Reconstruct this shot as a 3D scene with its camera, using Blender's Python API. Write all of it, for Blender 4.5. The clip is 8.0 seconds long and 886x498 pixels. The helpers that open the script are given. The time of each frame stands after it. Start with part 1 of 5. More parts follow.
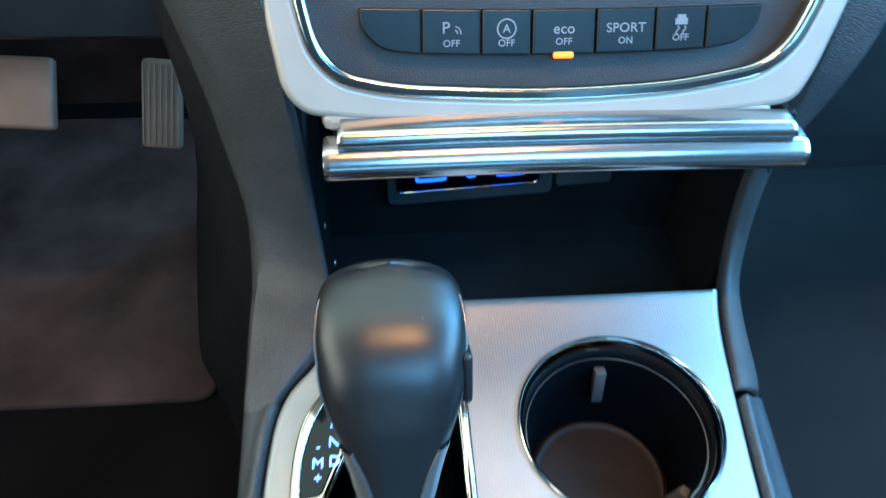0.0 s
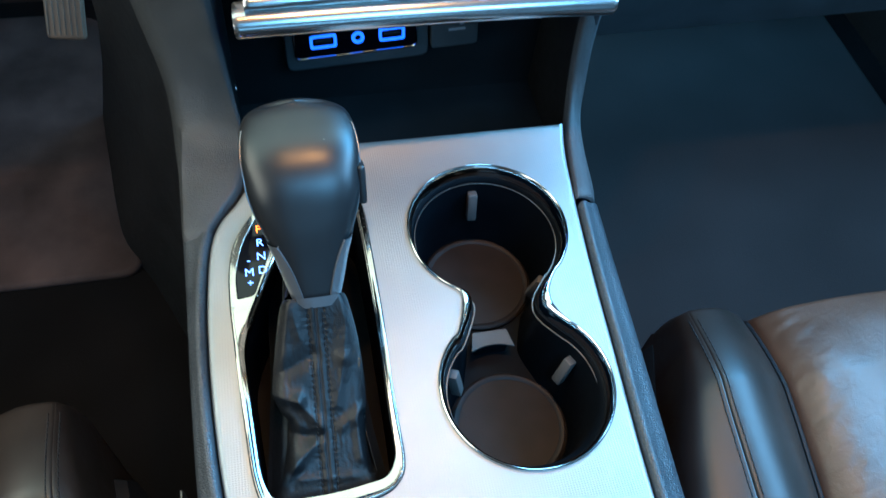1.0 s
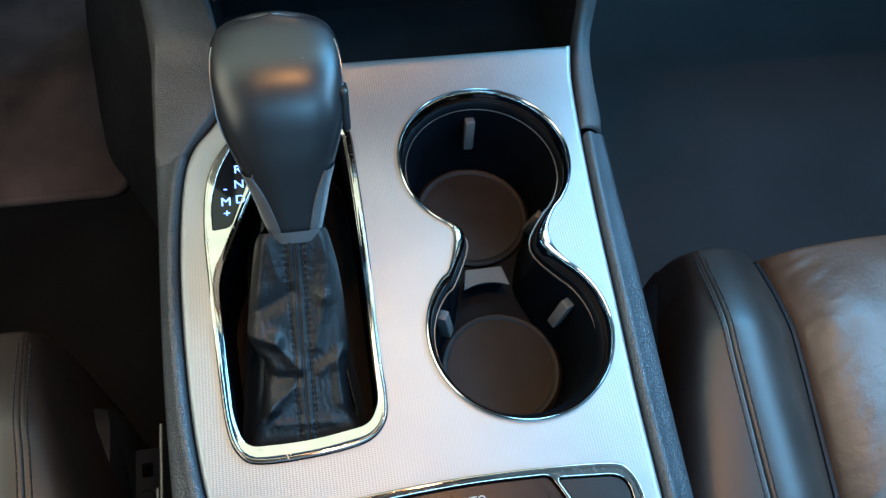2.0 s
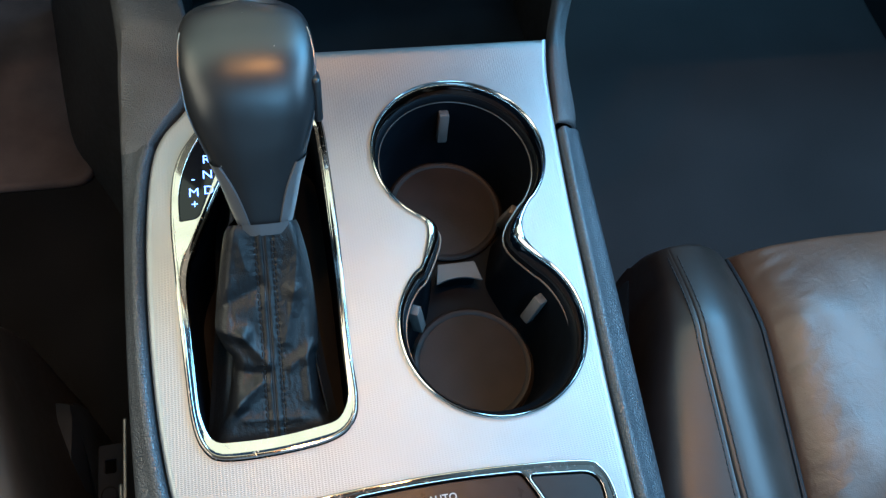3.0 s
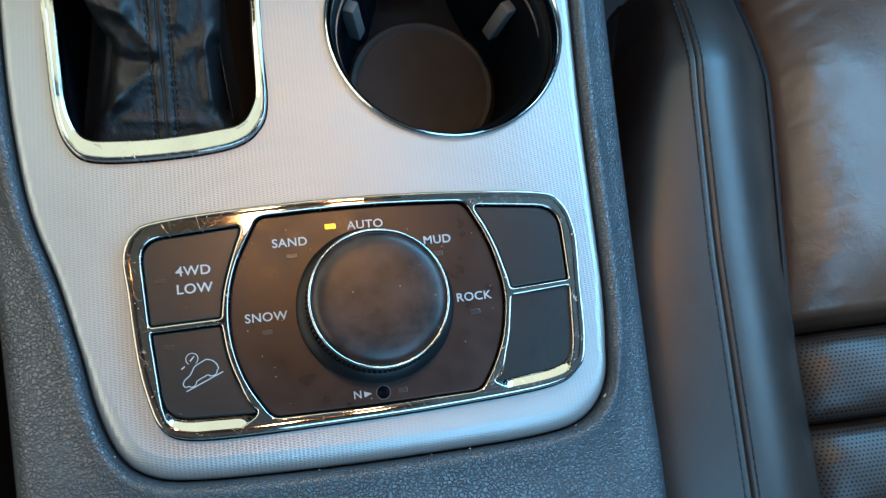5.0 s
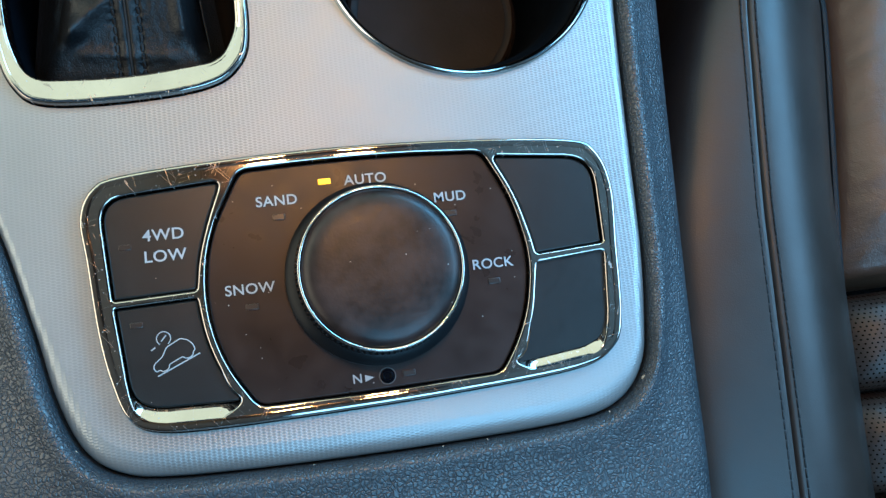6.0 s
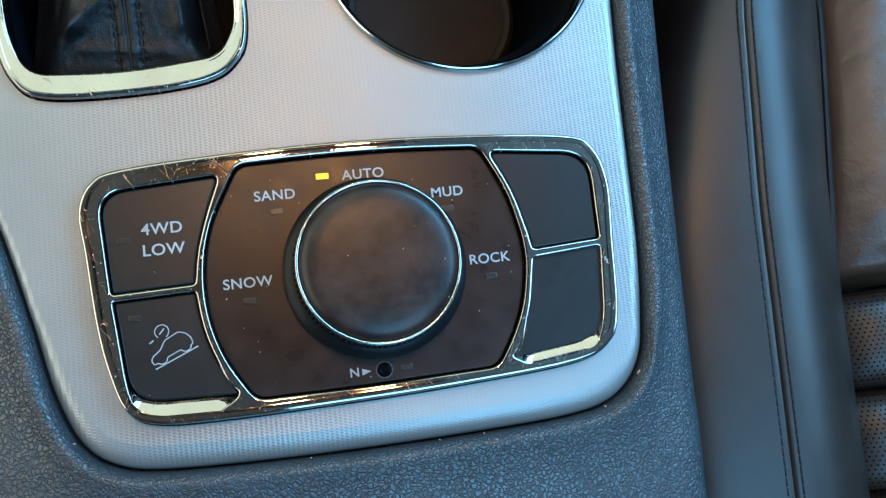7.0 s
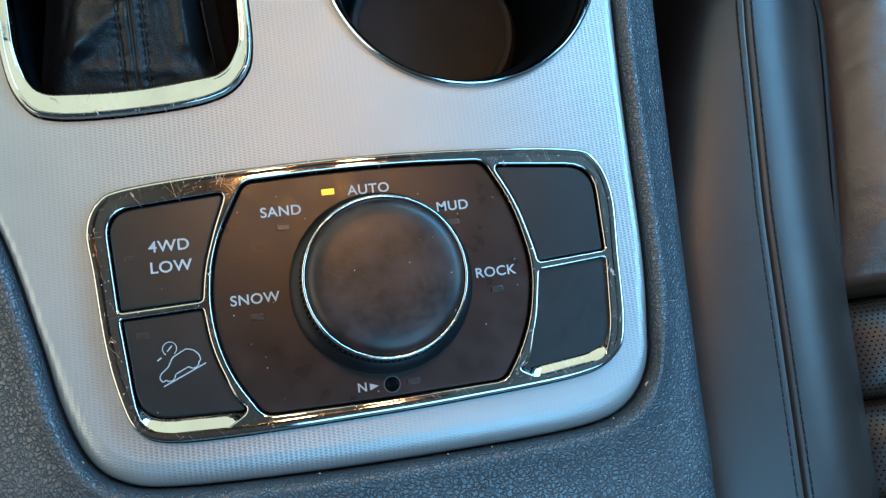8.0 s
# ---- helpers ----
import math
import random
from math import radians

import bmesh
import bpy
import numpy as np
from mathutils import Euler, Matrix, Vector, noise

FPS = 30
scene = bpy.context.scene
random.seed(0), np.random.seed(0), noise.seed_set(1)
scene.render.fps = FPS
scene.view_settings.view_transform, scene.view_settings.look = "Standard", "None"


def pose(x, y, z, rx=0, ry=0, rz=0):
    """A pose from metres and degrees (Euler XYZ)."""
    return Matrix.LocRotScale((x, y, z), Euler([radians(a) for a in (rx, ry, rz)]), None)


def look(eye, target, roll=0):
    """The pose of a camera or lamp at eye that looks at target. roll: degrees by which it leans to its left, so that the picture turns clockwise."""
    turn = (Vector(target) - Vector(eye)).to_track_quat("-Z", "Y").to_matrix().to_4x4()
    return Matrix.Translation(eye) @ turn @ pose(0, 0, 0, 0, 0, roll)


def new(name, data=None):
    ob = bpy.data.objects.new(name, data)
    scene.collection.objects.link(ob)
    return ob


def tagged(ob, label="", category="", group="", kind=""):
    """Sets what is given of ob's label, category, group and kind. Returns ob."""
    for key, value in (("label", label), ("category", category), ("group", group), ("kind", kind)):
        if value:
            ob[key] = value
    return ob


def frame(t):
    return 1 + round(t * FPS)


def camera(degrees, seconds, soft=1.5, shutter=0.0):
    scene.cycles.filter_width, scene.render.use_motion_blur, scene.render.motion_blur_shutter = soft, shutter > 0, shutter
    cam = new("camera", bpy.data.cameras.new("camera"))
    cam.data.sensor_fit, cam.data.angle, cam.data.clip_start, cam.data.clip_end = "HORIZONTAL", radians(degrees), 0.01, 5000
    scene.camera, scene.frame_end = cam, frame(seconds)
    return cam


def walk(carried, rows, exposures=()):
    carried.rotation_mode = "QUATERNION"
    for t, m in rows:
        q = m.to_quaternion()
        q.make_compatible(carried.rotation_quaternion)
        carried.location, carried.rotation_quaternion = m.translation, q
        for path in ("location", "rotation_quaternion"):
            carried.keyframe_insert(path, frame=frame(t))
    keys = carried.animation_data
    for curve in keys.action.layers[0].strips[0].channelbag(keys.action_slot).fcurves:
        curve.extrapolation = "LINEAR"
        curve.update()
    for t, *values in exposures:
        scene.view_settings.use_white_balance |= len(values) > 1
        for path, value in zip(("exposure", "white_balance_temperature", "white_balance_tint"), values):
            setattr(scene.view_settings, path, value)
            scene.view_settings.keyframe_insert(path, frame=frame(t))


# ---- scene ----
cam = camera(58.0, 8.0, soft=1.35, shutter=0.4)
PATH = [
    (0, (-0.06184, 0.03375, 0.32789), (-0.03394, 0.29434, 0.02571), 2.48),
    (0.3, (-0.08252, -0.00572, 0.35579), (-0.03437, 0.24242, 0.04578), 4.61),
    (0.5, (-0.08605, -0.03666, 0.36061), (-0.02080, 0.20486, 0.04850), 6.47),
    (0.6, (-0.08330, -0.05006, 0.36090), (-0.01313, 0.18774, 0.04702), 7.18),
    (0.8, (-0.07615, -0.05971, 0.36745), (-0.00283, 0.16883, 0.04747), 7.87),
    (1, (-0.06779, -0.05265, 0.37669), (0.00295, 0.16401, 0.04797), 8.15),
    (1.5, (-0.05919, -0.02959, 0.36019), (0.01024, 0.15302, 0.01482), 11.16),
    (1.7, (-0.05601, -0.03263, 0.35765), (0.00456, 0.15071, 0.01144), 9.53),
    (2.8, (-0.05376, -0.02933, 0.35052), (0.02256, 0.14588, 0.00414), 14.76),
    (3, (-0.05467, -0.02942, 0.35048), (0.02211, 0.14690, 0.00477), 14.81),
    (3.5, (-0.05768, -0.03860, 0.34444), (0.02902, 0.12881, -0.00834), 18.50),
    (3.8, (-0.05604, -0.05348, 0.33390), (0.03919, 0.09176, -0.02643), 24.06),
    (4, (-0.04349, -0.03838, 0.33030), (0.04329, 0.07074, -0.04461), 29.95),
    (4.5, (-0.04268, -0.05000, 0.31007), (0.04518, 0.04698, -0.06792), 34.98),
    (5, (-0.02770, -0.04171, 0.27499), (0.04924, 0.04203, -0.10851), 36.03),
    (5.2, (-0.02588, -0.03616, 0.25986), (0.04857, 0.04145, -0.12541), 37.05),
    (6.3, (-0.01888, -0.02527, 0.23643), (0.04883, 0.02363, -0.15475), 47.39),
    (6.5, (-0.01949, -0.02530, 0.23641), (0.04923, 0.02460, -0.15447), 47.28),
    (7, (-0.02008, -0.02767, 0.23797), (0.04936, 0.02489, -0.15243), 46.27),
    (7.5, (-0.02018, -0.02540, 0.23848), (0.04800, 0.02558, -0.15235), 46.95),
    (8, (-0.02103, -0.02762, 0.23839), (0.04763, 0.03191, -0.15115), 41.85),
]
walk(cam, [(t, look(eye, target, roll)) for t, eye, target, roll in PATH],
     [(0.0, 0.88, 4200.0, -8.0), (1.0, 0.75, 4200.0, -8.0), (1.7, 0.55, 4500.0, -7.0), (3.5, 0.5, 4550.0, -6.0), (4.0, 0.27, 4550.0, -6.0), (5.2, 0.14, 4600.0, -6.0), (6.3, 0.02, 4450.0, -8.0), (8.0, 0.02, 4450.0, -8.0)])

# ---- light ----
world = bpy.data.worlds.new("evening_sky")
scene.world = world
world.use_nodes = True
wn = world.node_tree.nodes
sky = wn.new("ShaderNodeTexSky")
sky.sky_type, sky.sun_disc = "NISHITA", False
sky.sun_elevation, sky.sun_rotation = radians(7), radians(-80)
wn["Background"].inputs["Strength"].default_value = 0.12
world.node_tree.links.new(sky.outputs["Color"], wn["Background"].inputs["Color"])


def window_light(name, m, sx, sy, watts, color):
    """An area lamp: daylight at a window, a reading lamp or an added fill."""
    data = bpy.data.lights.new(name, "AREA")
    data.shape, data.size, data.size_y, data.energy, data.color = "RECTANGLE", sx, sy, watts, color
    ob = new(name, data)
    ob.matrix_world = m
    return ob


window_light("windscreen_light", look((-0.15, 0.63, 0.55), (0.0, 0.1, 0.0)), 1.30, 0.58, 4.6, (1.0, 0.85, 0.48))
window_light("front_corner_light", look((0.52, 0.60, 0.42), (0.05, 0.05, 0.0)), 0.45, 0.42, 9, (0.40, 0.74, 1.0))
window_light("passenger_window_light", look((0.64, 0.14, 0.52), (0.0, 0.05, 0.0)), 0.56, 0.36, 5.0, (0.62, 0.83, 1.0))
window_light("driver_window_light", look((-0.70, 0.12, 0.44), (0.0, 0.1, 0.05)), 0.90, 0.40, 4.6, (1.0, 0.66, 0.36))
window_light("rear_window_light", look((0.0, -1.90, 0.46), (0.0, 0.0, 0.0)), 1.1, 0.34, 1.2, (0.60, 0.82, 1.0))
# Overhead fill: an assumed blue source, added to brighten the rear console.
window_light("overhead_fill_light", look((0.18, -0.42, 0.744), (0.18, -0.42, 0.0)), 0.46, 0.44, 4.2, (0.52, 0.80, 1.0))
# Two warm reading lamps in the roof console, lit.
for side in (-1, 1):
    window_light("reading_light", look((side * 0.053, 0.231, 0.7145), (side * 0.053, 0.231, 0.0)), 0.034, 0.022, 1.2, (1.0, 0.36, 0.08))

# ---- materials ----


def math_node(nt, op, a, c):
    k = nt.nodes.new("ShaderNodeMath")
    k.operation = op
    for i, v in enumerate((a, c)):
        if v is None:
            continue
        if isinstance(v, (int, float)):
            k.inputs[i].default_value = v
        else:
            nt.links.new(v, k.inputs[i])
    return k.outputs[0]


def material(name, color, rough=0.5, metal=0.0, vary=0.15, scale=40.0, bump=0.0, bump_scale=600.0, emit=0.0, spec=0.5, smear=0.0, dust=0.0):
    """A surface with mottled colour, uneven gloss and fine relief."""
    m = bpy.data.materials.new(name)
    m.use_nodes = True
    n, l = m.node_tree.nodes, m.node_tree.links
    b = n["Principled BSDF"]
    b.inputs["Metallic"].default_value = metal
    b.inputs["Specular IOR Level"].default_value = spec
    co = n.new("ShaderNodeTexCoord")
    big = n.new("ShaderNodeTexNoise")
    big.inputs["Scale"].default_value, big.inputs["Detail"].default_value = scale, 5
    l.new(co.outputs["Object"], big.inputs["Vector"])
    ramp = n.new("ShaderNodeValToRGB")
    lo = [max(0, c * (1 - vary)) for c in color]
    hi = [min(1, c * (1 + vary)) for c in color]
    ramp.color_ramp.elements[0].position, ramp.color_ramp.elements[1].position = 0.3, 0.7
    ramp.color_ramp.elements[0].color, ramp.color_ramp.elements[1].color = (*lo, 1), (*hi, 1)
    l.new(big.outputs["Fac"], ramp.inputs["Fac"])
    l.new(ramp.outputs["Color"], b.inputs["Base Color"])
    rr = n.new("ShaderNodeMapRange")
    rr.inputs["To Min"].default_value, rr.inputs["To Max"].default_value = max(0.02, rough * (1 - 0.18 - smear)), min(1, rough * (1.18 + smear))
    fine = n.new("ShaderNodeTexNoise")
    fine.inputs["Scale"].default_value, fine.inputs["Detail"].default_value = scale * 4, 4
    l.new(co.outputs["Object"], fine.inputs["Vector"])
    l.new(fine.outputs["Fac"], rr.inputs["Value"])
    l.new(rr.outputs["Result"], b.inputs["Roughness"])
    if bump:
        grain = n.new("ShaderNodeTexNoise")
        grain.inputs["Scale"].default_value, grain.inputs["Detail"].default_value = bump_scale, 3
        l.new(co.outputs["Object"], grain.inputs["Vector"])
        bn = n.new("ShaderNodeBump")
        bn.inputs["Strength"].default_value, bn.inputs["Distance"].default_value = bump, 0.0004
        l.new(grain.outputs["Fac"], bn.inputs["Height"])
        l.new(bn.outputs["Normal"], b.inputs["Normal"])
    if dust:
        dv = n.new("ShaderNodeTexVoronoi")
        dv.voronoi_dimensions = "2D"
        dv.inputs["Scale"].default_value = 260
        l.new(co.outputs["Object"], dv.inputs["Vector"])
        sp = n.new("ShaderNodeSeparateColor")
        l.new(dv.outputs["Color"], sp.inputs[0])
        few = math_node(m.node_tree, "GREATER_THAN", sp.outputs[0], 1 - dust)
        near = math_node(m.node_tree, "LESS_THAN", dv.outputs["Distance"], math_node(m.node_tree, "MULTIPLY", sp.outputs[1], 0.055))
        mx = n.new("ShaderNodeMix")
        mx.data_type = "RGBA"
        l.new(math_node(m.node_tree, "MULTIPLY", few, near), mx.inputs["Factor"])
        l.new(ramp.outputs["Color"], mx.inputs["A"])
        mx.inputs["B"].default_value = (0.30, 0.29, 0.27, 1)
        l.new(mx.outputs["Result"], b.inputs["Base Color"])
    if emit:
        b.inputs["Emission Color"].default_value = (*color, 1)
        b.inputs["Emission Strength"].default_value = emit
    return m


def grained(name, color, rough, cell, depth, spec=0.5, wrinkle=0.0, wrinkle_scale=60.0, crease_shade=False):
    """Leather or leather-grained plastic: pebbles with creases between them, on soft larger wrinkles."""
    m = material(name, color, rough, vary=0.22, scale=30, spec=spec)
    n, l = m.node_tree.nodes, m.node_tree.links
    b = n["Principled BSDF"]
    co = n.new("ShaderNodeTexCoord")
    warp = n.new("ShaderNodeTexNoise")
    warp.inputs["Scale"].default_value = cell * 0.5
    l.new(co.outputs["Object"], warp.inputs["Vector"])
    add = n.new("ShaderNodeVectorMath")
    add.operation = "MULTIPLY_ADD"
    add.inputs[1].default_value = (1.6 / cell,) * 3
    l.new(warp.outputs["Color"], add.inputs[0])
    l.new(co.outputs["Object"], add.inputs[2])
    vor = n.new("ShaderNodeTexVoronoi")
    vor.feature = "DISTANCE_TO_EDGE"
    vor.inputs["Scale"].default_value = cell
    l.new(add.outputs["Vector"], vor.inputs["Vector"])
    mr = n.new("ShaderNodeMapRange")
    mr.interpolation_type = "SMOOTHSTEP"
    mr.inputs["From Min"].default_value, mr.inputs["From Max"].default_value = 0.0, 0.24
    l.new(vor.outputs["Distance"], mr.inputs["Value"])
    # Creases fade out here and there, so that the pebbles run together.
    fade = n.new("ShaderNodeTexNoise")
    fade.inputs["Scale"].default_value, fade.inputs["Detail"].default_value = cell * 0.8, 2
    l.new(co.outputs["Object"], fade.inputs["Vector"])
    deep = n.new("ShaderNodeMapRange")
    deep.inputs["From Min"].default_value, deep.inputs["From Max"].default_value = 0.15, 0.45
    l.new(fade.outputs["Fac"], deep.inputs["Value"])
    less = math_node(m.node_tree, "SUBTRACT", 1.0, mr.outputs["Result"])
    height = math_node(m.node_tree, "SUBTRACT", 1.0, math_node(m.node_tree, "MULTIPLY", less, deep.outputs["Result"]))
    bn = n.new("ShaderNodeBump")
    bn.inputs["Strength"].default_value, bn.inputs["Distance"].default_value = 1.0, depth
    l.new(height, bn.inputs["Height"])
    # Shade in the creases is put in by lowering their specular.
    if crease_shade:
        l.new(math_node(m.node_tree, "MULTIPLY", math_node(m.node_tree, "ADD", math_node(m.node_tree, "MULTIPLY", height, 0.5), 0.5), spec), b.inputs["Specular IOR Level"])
    if wrinkle:
        wr = n.new("ShaderNodeTexNoise")
        wr.inputs["Scale"].default_value, wr.inputs["Detail"].default_value, wr.inputs["Distortion"].default_value = wrinkle_scale, 4, 1.2
        l.new(co.outputs["Object"], wr.inputs["Vector"])
        b2 = n.new("ShaderNodeBump")
        b2.inputs["Strength"].default_value, b2.inputs["Distance"].default_value = 1.0, wrinkle
        l.new(wr.outputs["Fac"], b2.inputs["Height"])
        l.new(b2.outputs["Normal"], bn.inputs["Normal"])
    l.new(bn.outputs["Normal"], b.inputs["Normal"])
    return m


def woven_silver():
    """Silver paint with a fine moulded weave: ribs 1.4 mm apart, cut across in offset rows."""
    m = material("woven_silver_paint", (0.30, 0.308, 0.308), 0.40, metal=0.6, vary=0.04, scale=25)
    nt = m.node_tree
    n, l = nt.nodes, nt.links
    co = n.new("ShaderNodeTexCoord")
    sp = n.new("ShaderNodeSeparateXYZ")
    l.new(co.outputs["Object"], sp.inputs[0])
    rib = math_node(nt, "SINE", math_node(nt, "MULTIPLY", sp.outputs[0], 2 * math.pi / 0.0014), None)
    half = math_node(nt, "MULTIPLY", math_node(nt, "ROUND", math_node(nt, "MULTIPLY", sp.outputs[0], 1 / 0.0014), None), math.pi)
    row = math_node(nt, "SINE", math_node(nt, "ADD", math_node(nt, "MULTIPLY", sp.outputs[1], 2 * math.pi / 0.00085), half), None)
    h = math_node(nt, "ADD", math_node(nt, "MULTIPLY", rib, 0.62), math_node(nt, "MULTIPLY", row, 0.85))
    bn = n.new("ShaderNodeBump")
    bn.inputs["Strength"].default_value, bn.inputs["Distance"].default_value = 0.38, 0.00007
    l.new(h, bn.inputs["Height"])
    l.new(bn.outputs["Normal"], n["Principled BSDF"].inputs["Normal"])
    return m


def perforated():
    """Black leather punched with small holes in offset rows 2 mm apart."""
    m = grained("perforated_black_leather", (0.026, 0.0165, 0.0115), 0.38, 1100, 0.00003, spec=0.6, wrinkle=0.0002, wrinkle_scale=60)
    nt = m.node_tree
    n, l = nt.nodes, nt.links
    co = n.new("ShaderNodeTexCoord")
    sp = n.new("ShaderNodeSeparateXYZ")
    l.new(co.outputs["Object"], sp.inputs[0])
    pitch = 0.0022
    xs = math_node(nt, "MULTIPLY", sp.outputs[0], 1 / pitch)
    ys = math_node(nt, "MULTIPLY", sp.outputs[1], 1 / (pitch * 0.9))
    odd = math_node(nt, "MULTIPLY", math_node(nt, "ROUND", ys, None), 0.5)
    xs = math_node(nt, "ADD", xs, odd)
    dx = math_node(nt, "SUBTRACT", xs, math_node(nt, "ROUND", xs, None))
    dy = math_node(nt, "SUBTRACT", ys, math_node(nt, "ROUND", ys, None))
    d = math_node(nt, "SQRT", math_node(nt, "ADD", math_node(nt, "MULTIPLY", dx, dx), math_node(nt, "MULTIPLY", dy, dy)), None)
    hole = math_node(nt, "GREATER_THAN", d, 0.19)
    b = n["Principled BSDF"]
    old = b.inputs["Base Color"].links[0].from_socket
    mix = n.new("ShaderNodeMix")
    mix.data_type = "RGBA"
    l.new(hole, mix.inputs["Factor"])
    mix.inputs["A"].default_value = (0.002, 0.002, 0.002, 1)
    l.new(old, mix.inputs["B"])
    l.new(mix.outputs["Result"], b.inputs["Base Color"])
    l.new(math_node(nt, "MULTIPLY", hole, 0.4), b.inputs["Specular IOR Level"])
    return m


def scratched_chrome():
    """Bright plated plastic with hairline scratches and finger smears."""
    m = material("scratched_chrome", (0.43, 0.388, 0.350), 0.055, metal=1.0, vary=0.10, scale=60, smear=0.4)
    n, l = m.node_tree.nodes, m.node_tree.links
    co = n.new("ShaderNodeTexCoord")
    mp = n.new("ShaderNodeMapping")
    mp.inputs["Rotation"].default_value = (0.2, 0.1, 0.7)
    mp.inputs["Scale"].default_value = (900, 60, 60)
    l.new(co.outputs["Object"], mp.inputs["Vector"])
    ns = n.new("ShaderNodeTexNoise")
    ns.inputs["Scale"].default_value, ns.inputs["Detail"].default_value = 1.0, 2
    l.new(mp.outputs["Vector"], ns.inputs["Vector"])
    bn = n.new("ShaderNodeBump")
    bn.inputs["Strength"].default_value, bn.inputs["Distance"].default_value = 0.06, 0.00005
    l.new(ns.outputs["Fac"], bn.inputs["Height"])
    l.new(bn.outputs["Normal"], n["Principled BSDF"].inputs["Normal"])
    # Hairline scratches in several directions, dull where they run.
    nt, lines = m.node_tree, None
    for k, (turn, cells) in enumerate(((0.5, 150), (1.35, 190), (2.4, 130), (2.9, 170))):
        mq = n.new("ShaderNodeMapping")
        mq.inputs["Rotation"].default_value, mq.inputs["Location"].default_value = (0, 0, turn), (k * 0.37, k * 0.11, 0)
        l.new(co.outputs["Object"], mq.inputs["Vector"])
        sq = n.new("ShaderNodeMapping")
        sq.inputs["Scale"].default_value = (1.0, 0.05, 0.05)
        l.new(mq.outputs["Vector"], sq.inputs["Vector"])
        run = n.new("ShaderNodeTexNoise")
        run.inputs["Scale"].default_value, run.inputs["Detail"].default_value = cells * 3, 0
        l.new(sq.outputs["Vector"], run.inputs["Vector"])
        thin = math_node(nt, "LESS_THAN", math_node(nt, "ABSOLUTE", math_node(nt, "SUBTRACT", run.outputs["Fac"], 0.5), None), 0.0045)
        patch = n.new("ShaderNodeTexNoise")
        patch.inputs["Scale"].default_value = cells * 1.3
        l.new(mq.outputs["Vector"], patch.inputs["Vector"])
        here = math_node(nt, "MULTIPLY", thin, math_node(nt, "GREATER_THAN", patch.outputs["Fac"], 0.57))
        lines = here if lines is None else math_node(nt, "MAXIMUM", lines, here)
    # Fine dust: small pale dots that do not shine.
    dv = n.new("ShaderNodeTexVoronoi")
    dv.voronoi_dimensions = "2D"
    dv.inputs["Scale"].default_value = 1100
    l.new(co.outputs["Object"], dv.inputs["Vector"])
    sc = n.new("ShaderNodeSeparateColor")
    l.new(dv.outputs["Color"], sc.inputs[0])
    few = math_node(nt, "GREATER_THAN", sc.outputs[0], 0.92)
    dot = math_node(nt, "MULTIPLY", few, math_node(nt, "LESS_THAN", dv.outputs["Distance"], math_node(nt, "MULTIPLY", sc.outputs[1], 0.21)))
    b = n["Principled BSDF"]
    l.new(math_node(nt, "SUBTRACT", 1.0, math_node(nt, "MULTIPLY", dot, 0.9)), b.inputs["Metallic"])
    old = b.inputs["Roughness"].links[0].from_socket
    l.new(math_node(nt, "ADD", old, math_node(nt, "MULTIPLY", lines, 0.30)), b.inputs["Roughness"])
    return m


SILVER = woven_silver()
SILVER_PLAIN = material("satin_silver_paint", (0.42, 0.385, 0.33), 0.42, metal=0.3, vary=0.05)
CHROME = scratched_chrome()
CHROME_CLEAN = material("bright_chrome", (0.58, 0.575, 0.55), 0.12, metal=1.0, vary=0.05)
CHROME_SOFT = material("brushed_lid_chrome", (0.50, 0.495, 0.49), 0.21, metal=1.0, vary=0.04, smear=0.0)
SATIN = material("satin_grey_metal", (0.19, 0.195, 0.205), 0.33, metal=0.7, vary=0.06)
GRAIN = grained("grained_black_plastic", (0.030, 0.0355, 0.043), 0.38, 720, 0.00016, spec=0.85, crease_shade=True)
TRIM_GREY = grained("grained_charcoal_plastic", (0.043, 0.045, 0.048), 0.45, 800, 0.00015)
DARK = material("dark_plastic", (0.010, 0.011, 0.013), 0.5, vary=0.2, bump=0.25, bump_scale=1500, spec=0.25)
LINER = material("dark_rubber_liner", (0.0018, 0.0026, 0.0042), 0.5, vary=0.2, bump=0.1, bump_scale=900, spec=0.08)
MAT = material("dusty_rubber_mat", (0.0100, 0.0072, 0.0066), 0.55, vary=0.35, scale=70, bump=0.2, bump_scale=900, spec=0.25)
TAB = material("grey_rubber_tab", (0.075, 0.070, 0.068), 0.5, vary=0.12)
BUTTON = material("matt_black_button", (0.0070, 0.0094, 0.0108), 0.34, vary=0.2, scale=90, bump=0.08, bump_scale=2500, spec=0.44, dust=0.04)
FACE = material("black_switch_face", (0.0175, 0.0102, 0.0082), 0.32, vary=0.3, scale=38, bump=0.06, bump_scale=2500, spec=0.30, smear=0.25, dust=0.11)
KNOB_TOP = material("worn_soft_touch_rubber", (0.0185, 0.0112, 0.0092), 0.36, vary=0.7, scale=130, bump=0.08, bump_scale=1400, spec=0.35, smear=0.15, dust=0.08)
KNOB_SIDE = material("black_knob_plastic", (0.006, 0.006, 0.007), 0.35, vary=0.15, spec=0.18)
PIANO = material("gloss_black_window", (0.002, 0.002, 0.004), 0.05, vary=0.1, spec=0.25)
LEVER = material("satin_black_lever", (0.011, 0.012, 0.0135), 0.36, vary=0.12, scale=30, bump=0.05, bump_scale=2500, spec=0.5, dust=0.02)
BOOT = grained("black_gaiter_leather", (0.0058, 0.0062, 0.0072), 0.40, 1000, 0.00005, spec=0.33, wrinkle=0.0002, wrinkle_scale=130)
